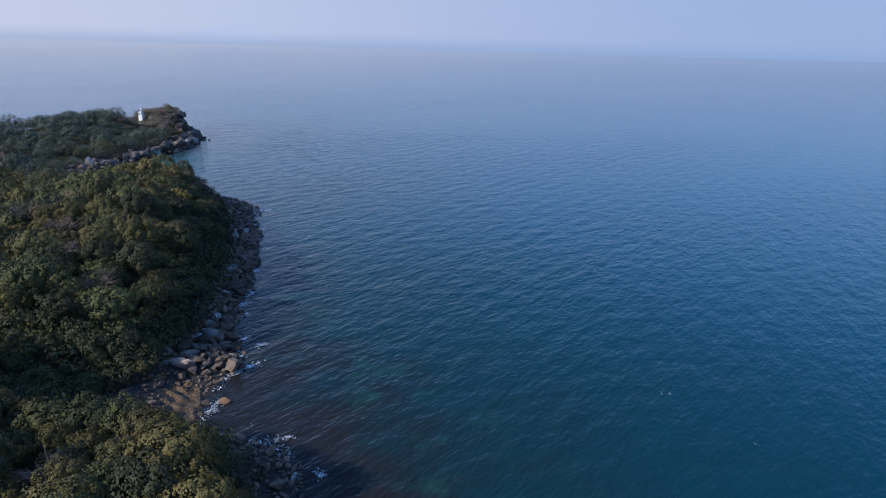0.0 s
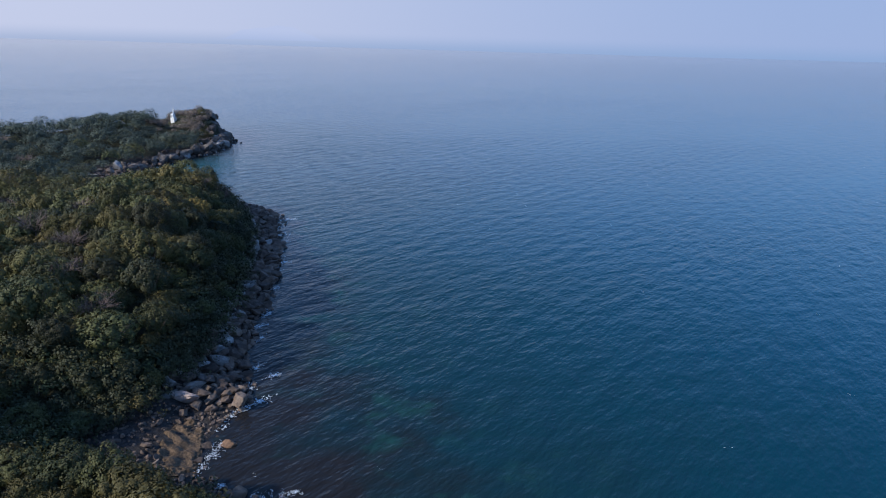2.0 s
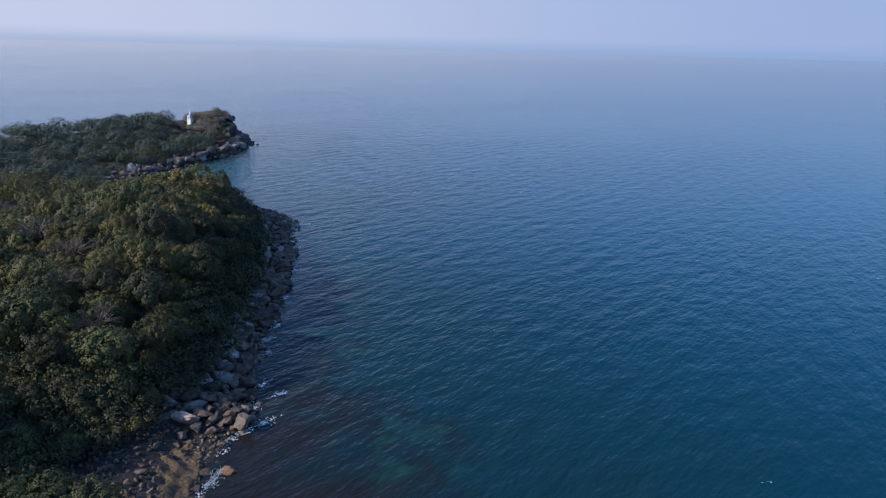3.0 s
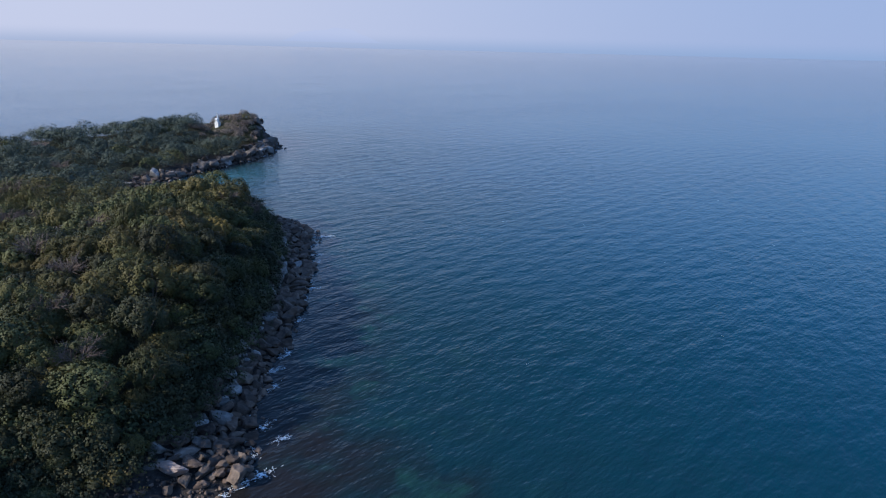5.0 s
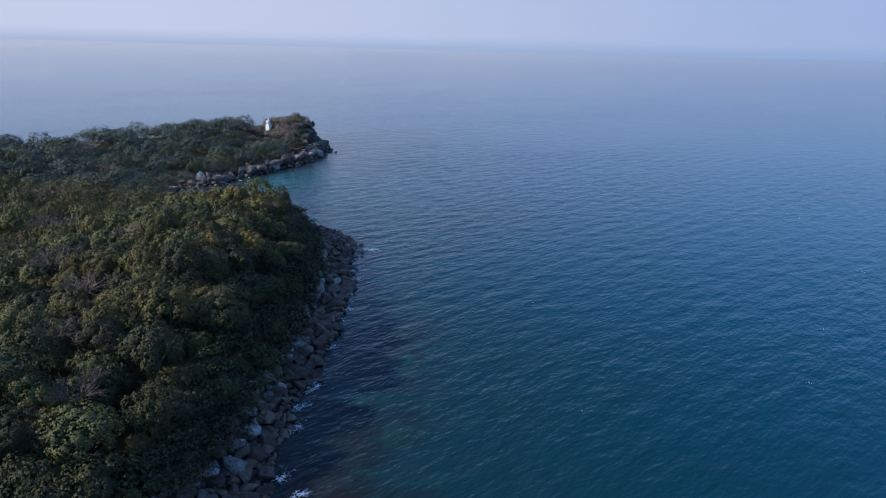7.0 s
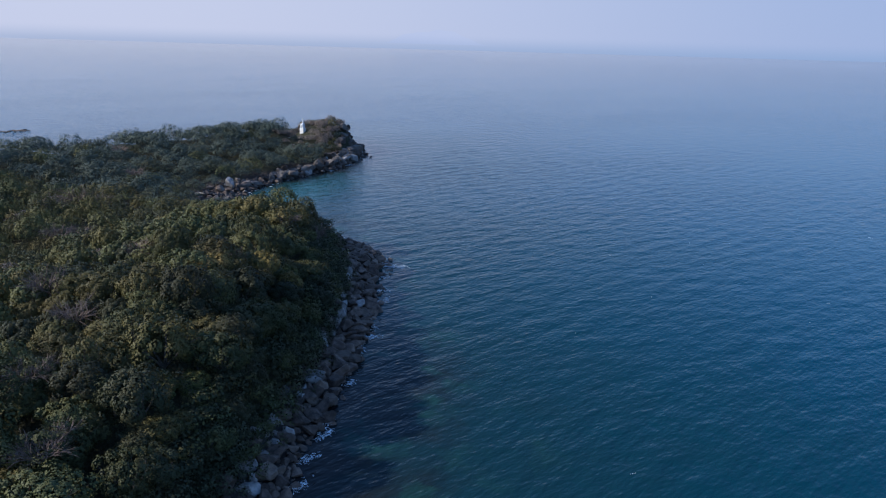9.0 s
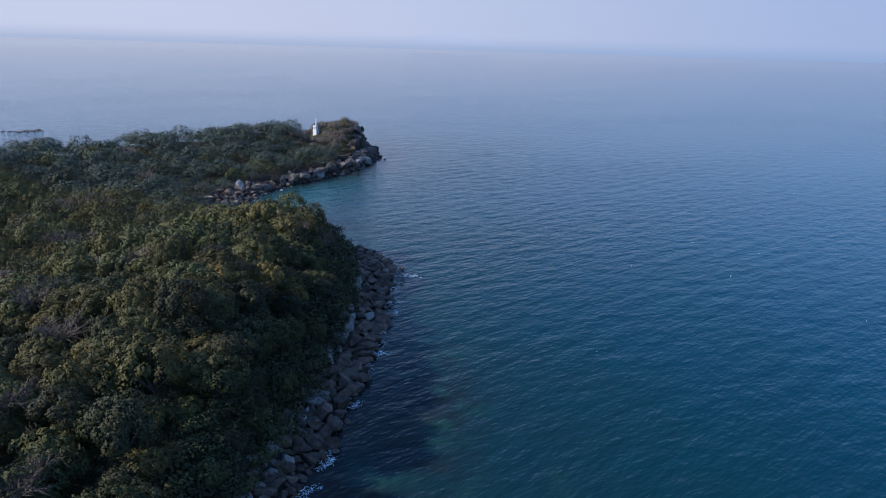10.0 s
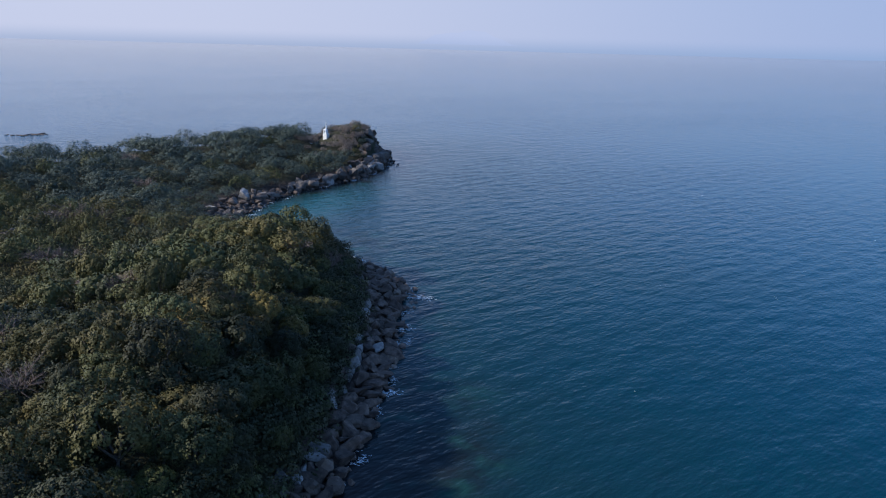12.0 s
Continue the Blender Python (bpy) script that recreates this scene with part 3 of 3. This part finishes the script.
SETS = {"dark": [rock_mesh(20 + k, ROCK_DARK, 16, 1.0, False) for k in range(10)], "pale": [rock_mesh(40 + k, ROCK_PALE, 15, 1.0, False) for k in range(6)],
        "cliff": [rock_mesh(60 + k, ROCK_CLIFF, 16, 1.0, False) for k in range(6)], "tan": [rock_mesh(27 + k, ROCK_TAN, 13, 1.0, False) for k in range(3)],
        "rust": [rock_mesh(80 + k, ROCK_RUST, 14, 1.0, False) for k in range(2)], "brown": [rock_mesh(100 + k, ROCK_BROWN, 13, 1.0, False) for k in range(4)]}
LABELS = {"tan": "pinkish tan rock slab among darker boulders", "dark": "dark brown wet boulder on the rocky shore", "pale": "pale grey angular boulder at the wood's foot",
          "cliff": "weathered grey-brown cliff rock above the water", "rust": "rust-coloured boulder standing in the shallows", "brown": "brown sunlit boulder at the water's edge"}


def put_rock(kind, x, y, size, r, sink=0.3, group="boulders on the shore", stretch=(1, 1, 1), turn=None, tilt=9):
    z = max(ground_at(x, y), -0.8)
    ob = new("boulder", SETS[kind][r.randint(len(SETS[kind]))])
    tagged(ob, LABELS[kind], "boulder", group)
    ob.matrix_world = pose(x, y, z + size * stretch[2] * (0.34 - sink * 0.5), r.normal(0, tilt), r.normal(0, tilt), r.uniform(0, 360) if turn is None else turn) @ Matrix.Diagonal((size * stretch[0], size * stretch[1], size * stretch[2] * r.uniform(0.85, 1.15), 1))
    return ob


def packed(r, x, y, sizes, taken, gap):
    """Picks places, large rocks first, that do not crowd one another."""
    cells, out = collections.defaultdict(list), []
    for px, py, ps in taken:
        cells[(int(px // 4), int(py // 4))].append((px, py, ps))
    for k in np.argsort(-sizes):
        cx, cy = int(x[k] // 4), int(y[k] // 4)
        if all((x[k] - px) ** 2 + (y[k] - py) ** 2 > (gap * (sizes[k] + ps)) ** 2 for i in (-1, 0, 1) for j in (-1, 0, 1) for px, py, ps in cells[(cx + i, cy + j)]):
            cells[(cx, cy)].append((x[k], y[k], sizes[k]))
            out.append(k)
    return out


def strew(name, label, items, kinds, mats):
    """Many small rocks as one object: x, y, z, size and kind of each."""
    r = np.random.RandomState(len(items))
    verts, faces, slots, count = [], [], [], 0
    for x, y, z, s, kind in items:
        v, f = kinds[kind][r.randint(len(kinds[kind]))]
        a = np.array(pose(x, y, z, r.uniform(-25, 25), r.uniform(-25, 25), r.uniform(0, 360)))
        verts.append((v * s * (1, 1, r.uniform(0.8, 1.2))) @ a[:3, :3].T + a[:3, 3])
        faces.append(f + count)
        slots.append(np.full(len(f), kind))
        count += len(v)
    me = mesh_of(name, np.concatenate(verts), np.concatenate(faces), mats, np.concatenate(slots))
    return tagged(new(name, me), label, "rocks", kind="stuff")


def shore_rocks():
    r = np.random.RandomState(31)
    # rocks that stand out: kind, place, size, stretch, turn
    single = [("tan", -47.7, 118.2, 3.4, (1.15, 0.85, 1.1), 165), ("pale", -50.6, 117.6, 1.5, (1, 1, 1), None), ("cliff", -49.8, 119.6, 1.4, (1, 1, 0.8), None), ("cliff", -47.0, 122.2, 2.6, (1.2, 1, 0.7), 60),
              ("cliff", -49.0, 122.6, 1.8, (1, 1, 0.8), None), ("cliff", -47.8, 125.4, 1.9, (1.2, 1, 0.8), None), ("cliff", -45.6, 124.6, 2.6, (1, 1, 0.7), None), ("pale", -49.2, 130.2, 2.8, (1.1, 1, 0.9), 20),
              ("cliff", -49.6, 127.0, 2.2, (1, 1, 1), None), ("brown", -44.9, 116.6, 2.3, (1.2, 1, 0.8), None), ("brown", -46.2, 114.7, 1.8, (1, 1, 0.9), None), ("brown", -43.4, 119.2, 2.2, (1.3, 0.9, 0.8), None),
              ("brown", -41.4, 121.2, 1.7, (1, 1, 0.9), None), ("brown", -39.4, 124.0, 1.5, (1.3, 0.9, 0.8), None), ("brown", -40.7, 125.4, 1.8, (1.0, 0.9, 1.1), None), ("dark", -37.8, 121.6, 2.0, (1.2, 1, 0.8), None),
              ("dark", -42.6, 117.2, 1.8, (1, 1, 0.8), None), ("rust", -36.3, 108.4, 2.0, (1.0, 0.9, 1.5), 10), ("dark", -38.4, 110.0, 2.2, (1, 1, 0.5), None), ("dark", -39.6, 107.2, 1.6, (1, 1, 0.7), None),
              ("dark", -37.6, 105.0, 1.5, (1, 1, 0.6), None), ("dark", -39.2, 103.4, 1.6, (1, 1, 0.7), None), ("brown", -30.2, 95.8, 2.2, (1, 1, 1.1), None), ("dark", -28.0, 95.9, 1.3, (1, 1, 0.9), None),
              ("brown", -24.4, 96.3, 1.4, (1, 1, 1), None), ("dark", -22.0, 93.6, 1.3, (1, 1, 0.6), None), ("dark", -21.2, 84.0, 2.0, (1, 1, 0.8), None),
              ("pale", -55.4, 174.2, 2.2, (1.1, 1, 1), 10), ("pale", -55.5, 171.2, 1.8, (1, 1, 1), None), ("pale", -57.0, 167.6, 2.2, (1, 1.2, 1), None), ("pale", -55.0, 168.6, 1.9, (1.2, 1, 0.9), None),
              ("pale", -54.8, 165.0, 1.9, (1.1, 1, 1), None), ("pale", -54.5, 155.6, 1.5, (1, 1, 1), None), ("pale", -59.8, 188.6, 2.7, (0.8, 1.3, 1), 30), ("pale", -61.5, 190.6, 2.3, (0.7, 1.4, 1), 40),
              ("pale", -60.2, 193.6, 2.1, (1, 1, 1), None), ("pale", -64.0, 207.0, 3.0, (0.9, 1.3, 1.1), 20), ("pale", -62.2, 213.6, 2.4, (1.2, 1, 0.9), None), ("pale", -67.4, 214.6, 2.5, (1, 1, 1), None),
              ("pale", -65.0, 201.6, 1.9, (1, 1, 1), None), ("dark", -64.2, 227.4, 3.0, (1.1, 1, 1), None), ("dark", -70.2, 245.6, 2.8, (1, 1, 0.9), None), ("brown", -71.6, 246.4, 3.0, (1, 0.8, 0.9), None),
              ("dark", -68.6, 249.0, 2.0, (1.4, 0.8, 0.8), None), ("dark", -75.6, 256.4, 2.8, (1, 1, 1), None), ("dark", -61.4, 215.5, 3.2, (1.3, 0.9, 0.8), 10), ("dark", -58.2, 184.5, 3.2, (1.1, 0.9, 0.9), None)]
    for kind, x, y, size, stretch, turn in single:
        put_rock(kind, x, y, size, r, 0.2, stretch=stretch, turn=turn, tilt=6)
    taken = [(x, y, s) for _, x, y, s, _, _ in single]
    # the boulder beach below the main hill
    x, y = r.uniform(-92, -36, 60000), r.uniform(119, 264, 60000)
    d, w = inland(x, y), inland(x, y, WOOD)
    keep = (d > -0.7) & (w < 0.6)
    x, y, d, w = x[keep], y[keep], d[keep], w[keep]
    sizes = np.clip(r.lognormal(-0.05, 0.5, len(x)) * (1 + 0.55 * step(150, 178, y)), 0.4, 3.2) * np.where(d < 0, 0.8, 1.0)
    order = packed(r, x, y, sizes, taken, 0.385)
    tint = wave_noise(x, y, 23, 51)
    low = {"dark": 0, "pale": 1, "brown": 2}
    small = []
    for n, k in enumerate(order):
        kind = "pale" if w[k] > -3.5 and r.rand() < 0.14 + 0.35 * tint[k] else "brown" if r.rand() < 0.10 else "dark"
        if n < 290:
            put_rock(kind, x[k], y[k], sizes[k], r, 0.25)
        else:
            small.append((x[k], y[k], sizes[k], kind))
    # rocks standing off the nose and along the edge of the water
    x, y = r.uniform(-86, -34, 4000), r.uniform(125, 262, 4000)
    d = inland(x, y)
    keep = (d < -1.4) & (d > -2.2 - 2.4 * step(205, 240, y)) & (r.rand(4000) < 0.35)
    small += [(px, py, s, "dark") for px, py, s in zip(x[keep][:110], y[keep][:110], r.uniform(0.7, 1.9, 110))]
    # shingle and cobbles of the cove and under the near wood
    x, y = r.uniform(-60, -17, 5000), r.uniform(60, 120, 5000)
    d, w = inland(x, y), inland(x, y, WOOD)
    keep = (d > -1.2) & (w < 0.5) & (np.hypot((x + 42.6 + (y - 105.4) * 0.3) / 3.3, (y - 105.4) / 7.4) > 1)
    x, y = x[keep], y[keep]
    sizes = np.clip(r.lognormal(-0.9, 0.5, len(x)), 0.2, 1.1) * np.where(x > -40, 1.4, 1.0)
    small += [(x[k], y[k], sizes[k], "brown" if r.rand() < 0.2 else "dark") for k in packed(r, x, y, sizes, taken, 0.42)]
    z = np.maximum(land(np.array([p[0] for p in small]), np.array([p[1] for p in small])), -0.4)
    meshes = [[plain(rock_mesh(90 + 10 * k + j, ROCK_DARK, 14, 1.0, False, 2)) for j in range(5)] for k in range(3)]
    strew("cobbles", "dark cobbles and small rocks packed along the shore", [(px, py, pz + 0.16 * s, s, low[kind]) for (px, py, s, kind), pz in zip(small, z)], meshes, [ROCK_DARK, ROCK_PALE, ROCK_BROWN])
    # cliffs and blocks of the far headland
    x, y = r.uniform(-186, -142, 9000), r.uniform(286, 462, 9000)
    d, w = inland(x, y), inland(x, y, WOOD)
    keep = (d > -0.8) & (w < np.where((y > 335) & (y < 445), 3.8, 1.6))
    x, y, d, w = x[keep], y[keep], d[keep], w[keep]
    wall = (y > 345) & (y < 440) & (d > 1.2)
    sizes = np.where(wall, r.uniform(1.6, 5.2, len(x)), r.uniform(0.8, 2.6, len(x)))
    order = packed(r, x, y, sizes, [(-164, 316.5, 6.5), (-164, 296.2, 4.0)], 0.42)
    z = np.maximum(land(x, y), -0.6)
    blocks = [[plain(me) for me in SETS["dark"]], [plain(me) for me in SETS["cliff"]], [plain(me) for me in SETS["pale"]]]
    items = [(x[k], y[k], z[k] + sizes[k] * (0.28 if wall[k] else 0.12), sizes[k], int(r.choice(3, p=[0.4, 0.52, 0.08] if wall[k] else [0.8, 0.16, 0.04]))) for k in order]
    strew("shore_rocks", "grey-brown cliff blocks and rocks along the far headland's foot", items, blocks, [ROCK_DARK, ROCK_CLIFF, ROCK_PALE])
    for kind, x, y, size, stretch, turn in (("pale", -164, 316.5, 5.4, (1.0, 0.9, 1.05), 10), ("pale", -164, 296.2, 3.8, (1.3, 1, 0.6), 0), ("cliff", -159.8, 322, 6.0, (1.3, 0.8, 0.7), 60),
                                            ("cliff", -158.5, 329, 5.0, (1.2, 0.8, 0.6), 70), ("cliff", -162, 307, 3.6, (1, 1, 1), None), ("cliff", -160.5, 302, 3.0, (1.2, 1, 0.7), None), ("cliff", -158.5, 341, 3.6, (1, 1, 1.1), None),
                                            ("cliff", -150.5, 372, 5.0, (1, 1, 1.3), None), ("cliff", -148.4, 388, 4.6, (1, 1, 1.2), None), ("pale", -148.0, 398, 4.6, (1.2, 1, 1.1), 80), ("cliff", -149.6, 407, 4.6, (1, 1, 1.3), None),
                                            ("cliff", -150.5, 416, 5.0, (1, 1, 1.3), None), ("dark", -147.2, 421, 3.6, (1.3, 1, 0.7), None), ("dark", -144.2, 423.5, 2.6, (1.3, 1, 0.6), None), ("dark", -149.5, 429, 3.4, (1, 1, 0.8), None),
                                            ("dark", -141.5, 418.0, 2.2, (1.2, 1, 0.6), None), ("brown", -147.0, 380, 2.8, (1, 1, 0.8), None), ("cliff", -153.5, 421, 7.0, (1.3, 0.8, 1.25), 75),
                                            ("cliff", -151.0, 412, 6.0, (1.2, 0.8, 1.3), 60), ("cliff", -155.5, 430, 7.0, (1.3, 0.8, 1.2), 80), ("pale", -147.6, 403, 4.4, (1.1, 0.9, 1.3), 30),
                                            ("pale", -148.2, 392, 4.2, (1.2, 0.9, 1.2), 120), ("cliff", -152.0, 362, 4.6, (1.2, 0.8, 1.3), 70), ("cliff", -155.0, 350, 4.4, (1.2, 0.8, 1.2), 50)):
        put_rock(kind, x, y, size, r, 0.1, "rocks of the far headland", stretch, turn, 7)
    # the low reef out at sea
    for k in range(26):
        f = r.rand() if k < 16 else r.uniform(0.8, 1.0)
        x, y = -398 + 16 * f + r.normal(0, 2.0), 408 + 14 * f + r.normal(0, 4.5 if k < 16 else 1.3)
        ob = new("reef_rock", SETS["dark"][r.randint(10)])
        tagged(ob, "low dark reef rock awash in the open sea", "rock", "reef out at sea")
        s = r.uniform(0.8, 3.0)
        ob.matrix_world = pose(x, y, 0.1, 0, 0, r.uniform(0, 360)) @ Matrix.Diagonal((s * 1.5, s, s * 0.4, 1))


shore_rocks()


def weed_platform():
    """A low rough shelf of weed-grown rock on the cove's floor."""
    gx, gy = np.meshgrid(np.linspace(-1, 1, 60), np.linspace(-1, 1, 110))
    x, y = -42.6 + gx * 3.0 - gy * 2.2, 105.4 + gy * 7.4 + gx * 0.8
    rim = np.clip(1.15 - np.hypot(gx, gy) + 0.22 * wave_noise(x, y, 3.1, 41) + 0.12 * wave_noise(x, y, 1.1, 42), 0, 0.35) / 0.35
    z = np.maximum(land(x, y), 0.1) + rim * (0.46 + 0.06 * wave_noise(x, y, 3.1, 43) + 0.022 * wave_noise(x, y, 0.9, 44)) - 0.12
    i = np.arange(x.size).reshape(x.shape)
    f = np.stack([i[:-1, :-1], i[:-1, 1:], i[1:, 1:], i[1:, :-1]], -1).reshape(-1, 4)
    keep = rim.ravel()[f].max(1) > 0.05
    me = mesh_of("rock_shelf", np.stack([x, y, z], -1).reshape(-1, 3), f[keep], WEED)
    tagged(new("rock_shelf", me), "low brown weed-grown rock shelf on the beach", "rock shelf", kind="structure")


weed_platform()


# ---- lighthouse ----
def ring(bm, profile, sides, turn=0.0):
    loops = []
    for rad, z in profile:
        loops.append([bm.verts.new((rad * math.cos(turn + 6.28318 * k / sides), rad * math.sin(turn + 6.28318 * k / sides), z)) for k in range(sides)])
    for a, b in zip(loops, loops[1:]):
        for k in range(sides):
            bm.faces.new((a[k], a[(k + 1) % sides], b[(k + 1) % sides], b[k]))
    bm.faces.new(loops[0][::-1])
    bm.faces.new(loops[-1])
    return bm


def box(bm, x0, y0, z0, x1, y1, z1):
    m = Matrix.Translation(((x0 + x1) / 2, (y0 + y1) / 2, (z0 + z1) / 2)) @ Matrix.Diagonal((x1 - x0, y1 - y0, z1 - z0, 1))
    bmesh.ops.create_cube(bm, size=1, matrix=m)
    return bm


def build_lighthouse():
    z = 14.2
    house = tagged(new("lighthouse"), "small white painted lighthouse with a stepped tower", "lighthouse")
    house.matrix_world = pose(-181, 416, z, 0, 0, -18) @ Matrix.Diagonal((0.66, 0.66, 0.82, 1))
    part("plinth", box(bmesh.new(), -2.3, -1.6, -4.4, 1.7, 1.6, 0.3), CONCRETE, house, "grey concrete plinth")
    part("base_room", box(bmesh.new(), -1.9, -1.3, 0.3, 0.6, 1.3, 2.8), PAINT, house)
    part("roof_slab", box(bmesh.new(), -2.05, -1.45, 2.8, 0.75, 1.45, 2.98), PAINT, house)
    part("door", box(bmesh.new(), -1.3, -1.35, 0.3, -0.5, -1.29, 2.2), GLASS_DARK, house, "dark door")
    part("window", box(bmesh.new(), -0.1, -1.35, 1.3, 0.3, -1.29, 2.0), GLASS_DARK, house, "small dark window")
    part("tower", ring(bmesh.new(), [(0.70, 0.3), (0.62, 3.0), (0.40, 5.7)], 16), PAINT, house)
    part("gallery", ring(bmesh.new(), [(0.42, 5.6), (0.66, 5.75), (0.66, 5.86)], 16), PAINT, house)
    for k in range(8):
        a = 6.28 * k / 8
        part("rail_post", ring(bmesh.new(), [(0.03, 5.84), (0.03, 6.4)], 5), PAINT, house).location = (0.60 * math.cos(a), 0.60 * math.sin(a), 0)
    part("lantern", ring(bmesh.new(), [(0.27, 5.84), (0.27, 6.55)], 12), GLASS_DARK, house, "glazed lantern")
    part("lantern_roof", ring(bmesh.new(), [(0.36, 6.55), (0.26, 6.75), (0.07, 6.95), (0.03, 7.9)], 12), PAINT, house)


build_lighthouse()


# ---- foam ----
def build_foam():
    r = np.random.RandomState(71)
    verts, faces = [], []

    def patch(x, y, size, bits, turn, thick=1.0):
        """Short broken strings of froth."""
        for k in range(max(1, bits)):
            u, v = r.normal(0, size), r.normal(0, size * 0.45)
            px, py = x + u * math.cos(turn) - v * math.sin(turn), y + u * math.sin(turn) + v * math.cos(turn)
            w, wide, m = turn + r.normal(0, 0.7), thick * r.uniform(0.008, 0.030) * min(1.3, 0.5 + size * 0.5), r.randint(3, 10)
            k0 = len(verts)
            for j in range(m):
                half = wide * r.uniform(0.35, 1.2) * (0.25 if j in (0, m - 1) else 1.0)
                for side in (-1, 1):
                    verts.append((px - side * half * math.sin(w), py + side * half * math.cos(w), 0.15 + 0.02 * r.rand()))
                w += r.normal(0, 0.7)
                px, py = px + 0.15 * math.cos(w), py + 0.15 * math.sin(w)
            for j in range(m - 1):
                faces.append((k0 + 2 * j, k0 + 2 * j + 2, k0 + 2 * j + 3, k0 + 2 * j + 1))

    seg = COAST[4:47]
    for (ax, ay), (bx, by) in zip(seg, seg[1:]):
        length = math.hypot(bx - ax, by - ay)
        turn = math.atan2(by - ay, bx - ax)
        for k in range(int(length / 4.0)):
            if r.rand() < 0.55:
                f = r.rand()
                patch(ax + f * (bx - ax) + r.uniform(0, 4), ay + f * (by - ay), r.uniform(0.4, 1.3), r.randint(10, 34), turn, r.choice([1.0, 1.8]))
    # lace where the swell meets the outer rocks
    for x, y, size, bits, turn, thick in ((-35.8, 121.5, 0.9, 40, 0.7, 2.4), (-37.8, 119.0, 1.0, 40, 1.0, 2.0), (-39.6, 115.8, 0.9, 46, 1.1, 2.4), (-41.0, 112.0, 0.8, 40, 1.3, 2.4),
                                          (-37.6, 105.0, 1.0, 26, 1.4, 1.3), (-38.4, 100.5, 0.8, 24, 1.2, 1.5), (-36.2, 131.3, 0.7, 36, 0.6, 1.8), (-22.5, 92.5, 1.4, 34, 1.9, 1.3),
                                          (-20.0, 86.0, 1.0, 24, 1.6, 1.6), (-24.0, 96.8, 1.0, 20, 0.4, 1.4), (-40.2, 134.0, 0.9, 30, 1.4, 1.6), (-44.0, 147.0, 0.9, 30, 1.2, 1.6),
                                          (-46.2, 153.5, 0.9, 30, 1.0, 1.8), (-46.4, 160.0, 0.9, 26, 1.1, 1.6), (-49.8, 178.0, 0.8, 26, 1.2, 1.8), (-53.5, 191.0, 0.9, 26, 1.0, 1.8),
                                          (-53.6, 199.5, 1.0, 34, 0.6, 2.4), (-58.0, 208.0, 0.8, 20, 1.0, 2.0), (-60.8, 219.0, 0.8, 22, 0.9, 2.2), (-62.4, 227.0, 0.9, 30, 0.5, 2.6),
                                          (-66.0, 236.0, 0.8, 22, 0.9, 2.0), (-66.5, 247.0, 1.5, 46, 0.3, 2.4), (-63.8, 246.5, 1.0, 20, 0.2, 2.6), (-145.0, 392.0, 1.6, 34, 1.2, 3.2), (-147.0, 378.0, 1.5, 30, 1.2, 3.2)):
        patch(x, y, size * 1.15, int(bits * 1.5), turn, thick * 0.9)
    for k in range(70):      # small whitecaps far out
        patch(r.uniform(-30, 260), r.uniform(75, 440), r.uniform(0.15, 0.35), r.randint(1, 5), radians(CREST) + r.normal(0, 0.3), r.choice([1.0, 1.6]))
    me = mesh_of("foam", verts, faces, FOAM)
    tagged(new("foam", me), "white foam where small waves break on rocks", "foam", kind="stuff")


build_foam()


# ---- far island in the haze ----
def build_island():
    m = bpy.data.materials.new("hazy_distance")
    m.use_nodes = True
    t = m.node_tree
    t.nodes.clear()
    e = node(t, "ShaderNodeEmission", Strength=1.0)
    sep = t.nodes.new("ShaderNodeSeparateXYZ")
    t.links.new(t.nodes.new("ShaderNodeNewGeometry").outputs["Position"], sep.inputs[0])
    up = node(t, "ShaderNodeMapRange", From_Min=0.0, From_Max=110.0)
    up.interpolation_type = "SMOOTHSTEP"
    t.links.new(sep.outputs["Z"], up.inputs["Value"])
    # haze is put into this glow: darker blue at the foot, paler above
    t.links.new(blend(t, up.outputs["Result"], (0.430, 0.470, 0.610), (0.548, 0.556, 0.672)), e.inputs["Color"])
    o = t.nodes.new("ShaderNodeOutputMaterial")
    t.links.new(e.outputs[0], o.inputs[0])
    verts, faces = [], []
    for k in range(60):
        u = k / 59
        a = radians(-23.5 + 13 * u)
        h = 108 * step(0.10, 0.42, u) * step(0.98, 0.62, u) + 22 * math.exp(-((u - 0.55) / 0.10) ** 2) + 4 * math.sin(u * 23) + 3 * math.sin(u * 61)
        h = max(0.0, float(h)) * min(1, u * 8, (1 - u) * 8)
        for dist, top in ((4850, 40), (4850, max(h, 41))):
            verts.append((dist * math.sin(a), dist * math.cos(a), top))
    for k in range(59):
        faces.append((2 * k, 2 * k + 2, 2 * k + 3, 2 * k + 1))
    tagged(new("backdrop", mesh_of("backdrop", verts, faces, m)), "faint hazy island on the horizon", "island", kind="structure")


build_island()
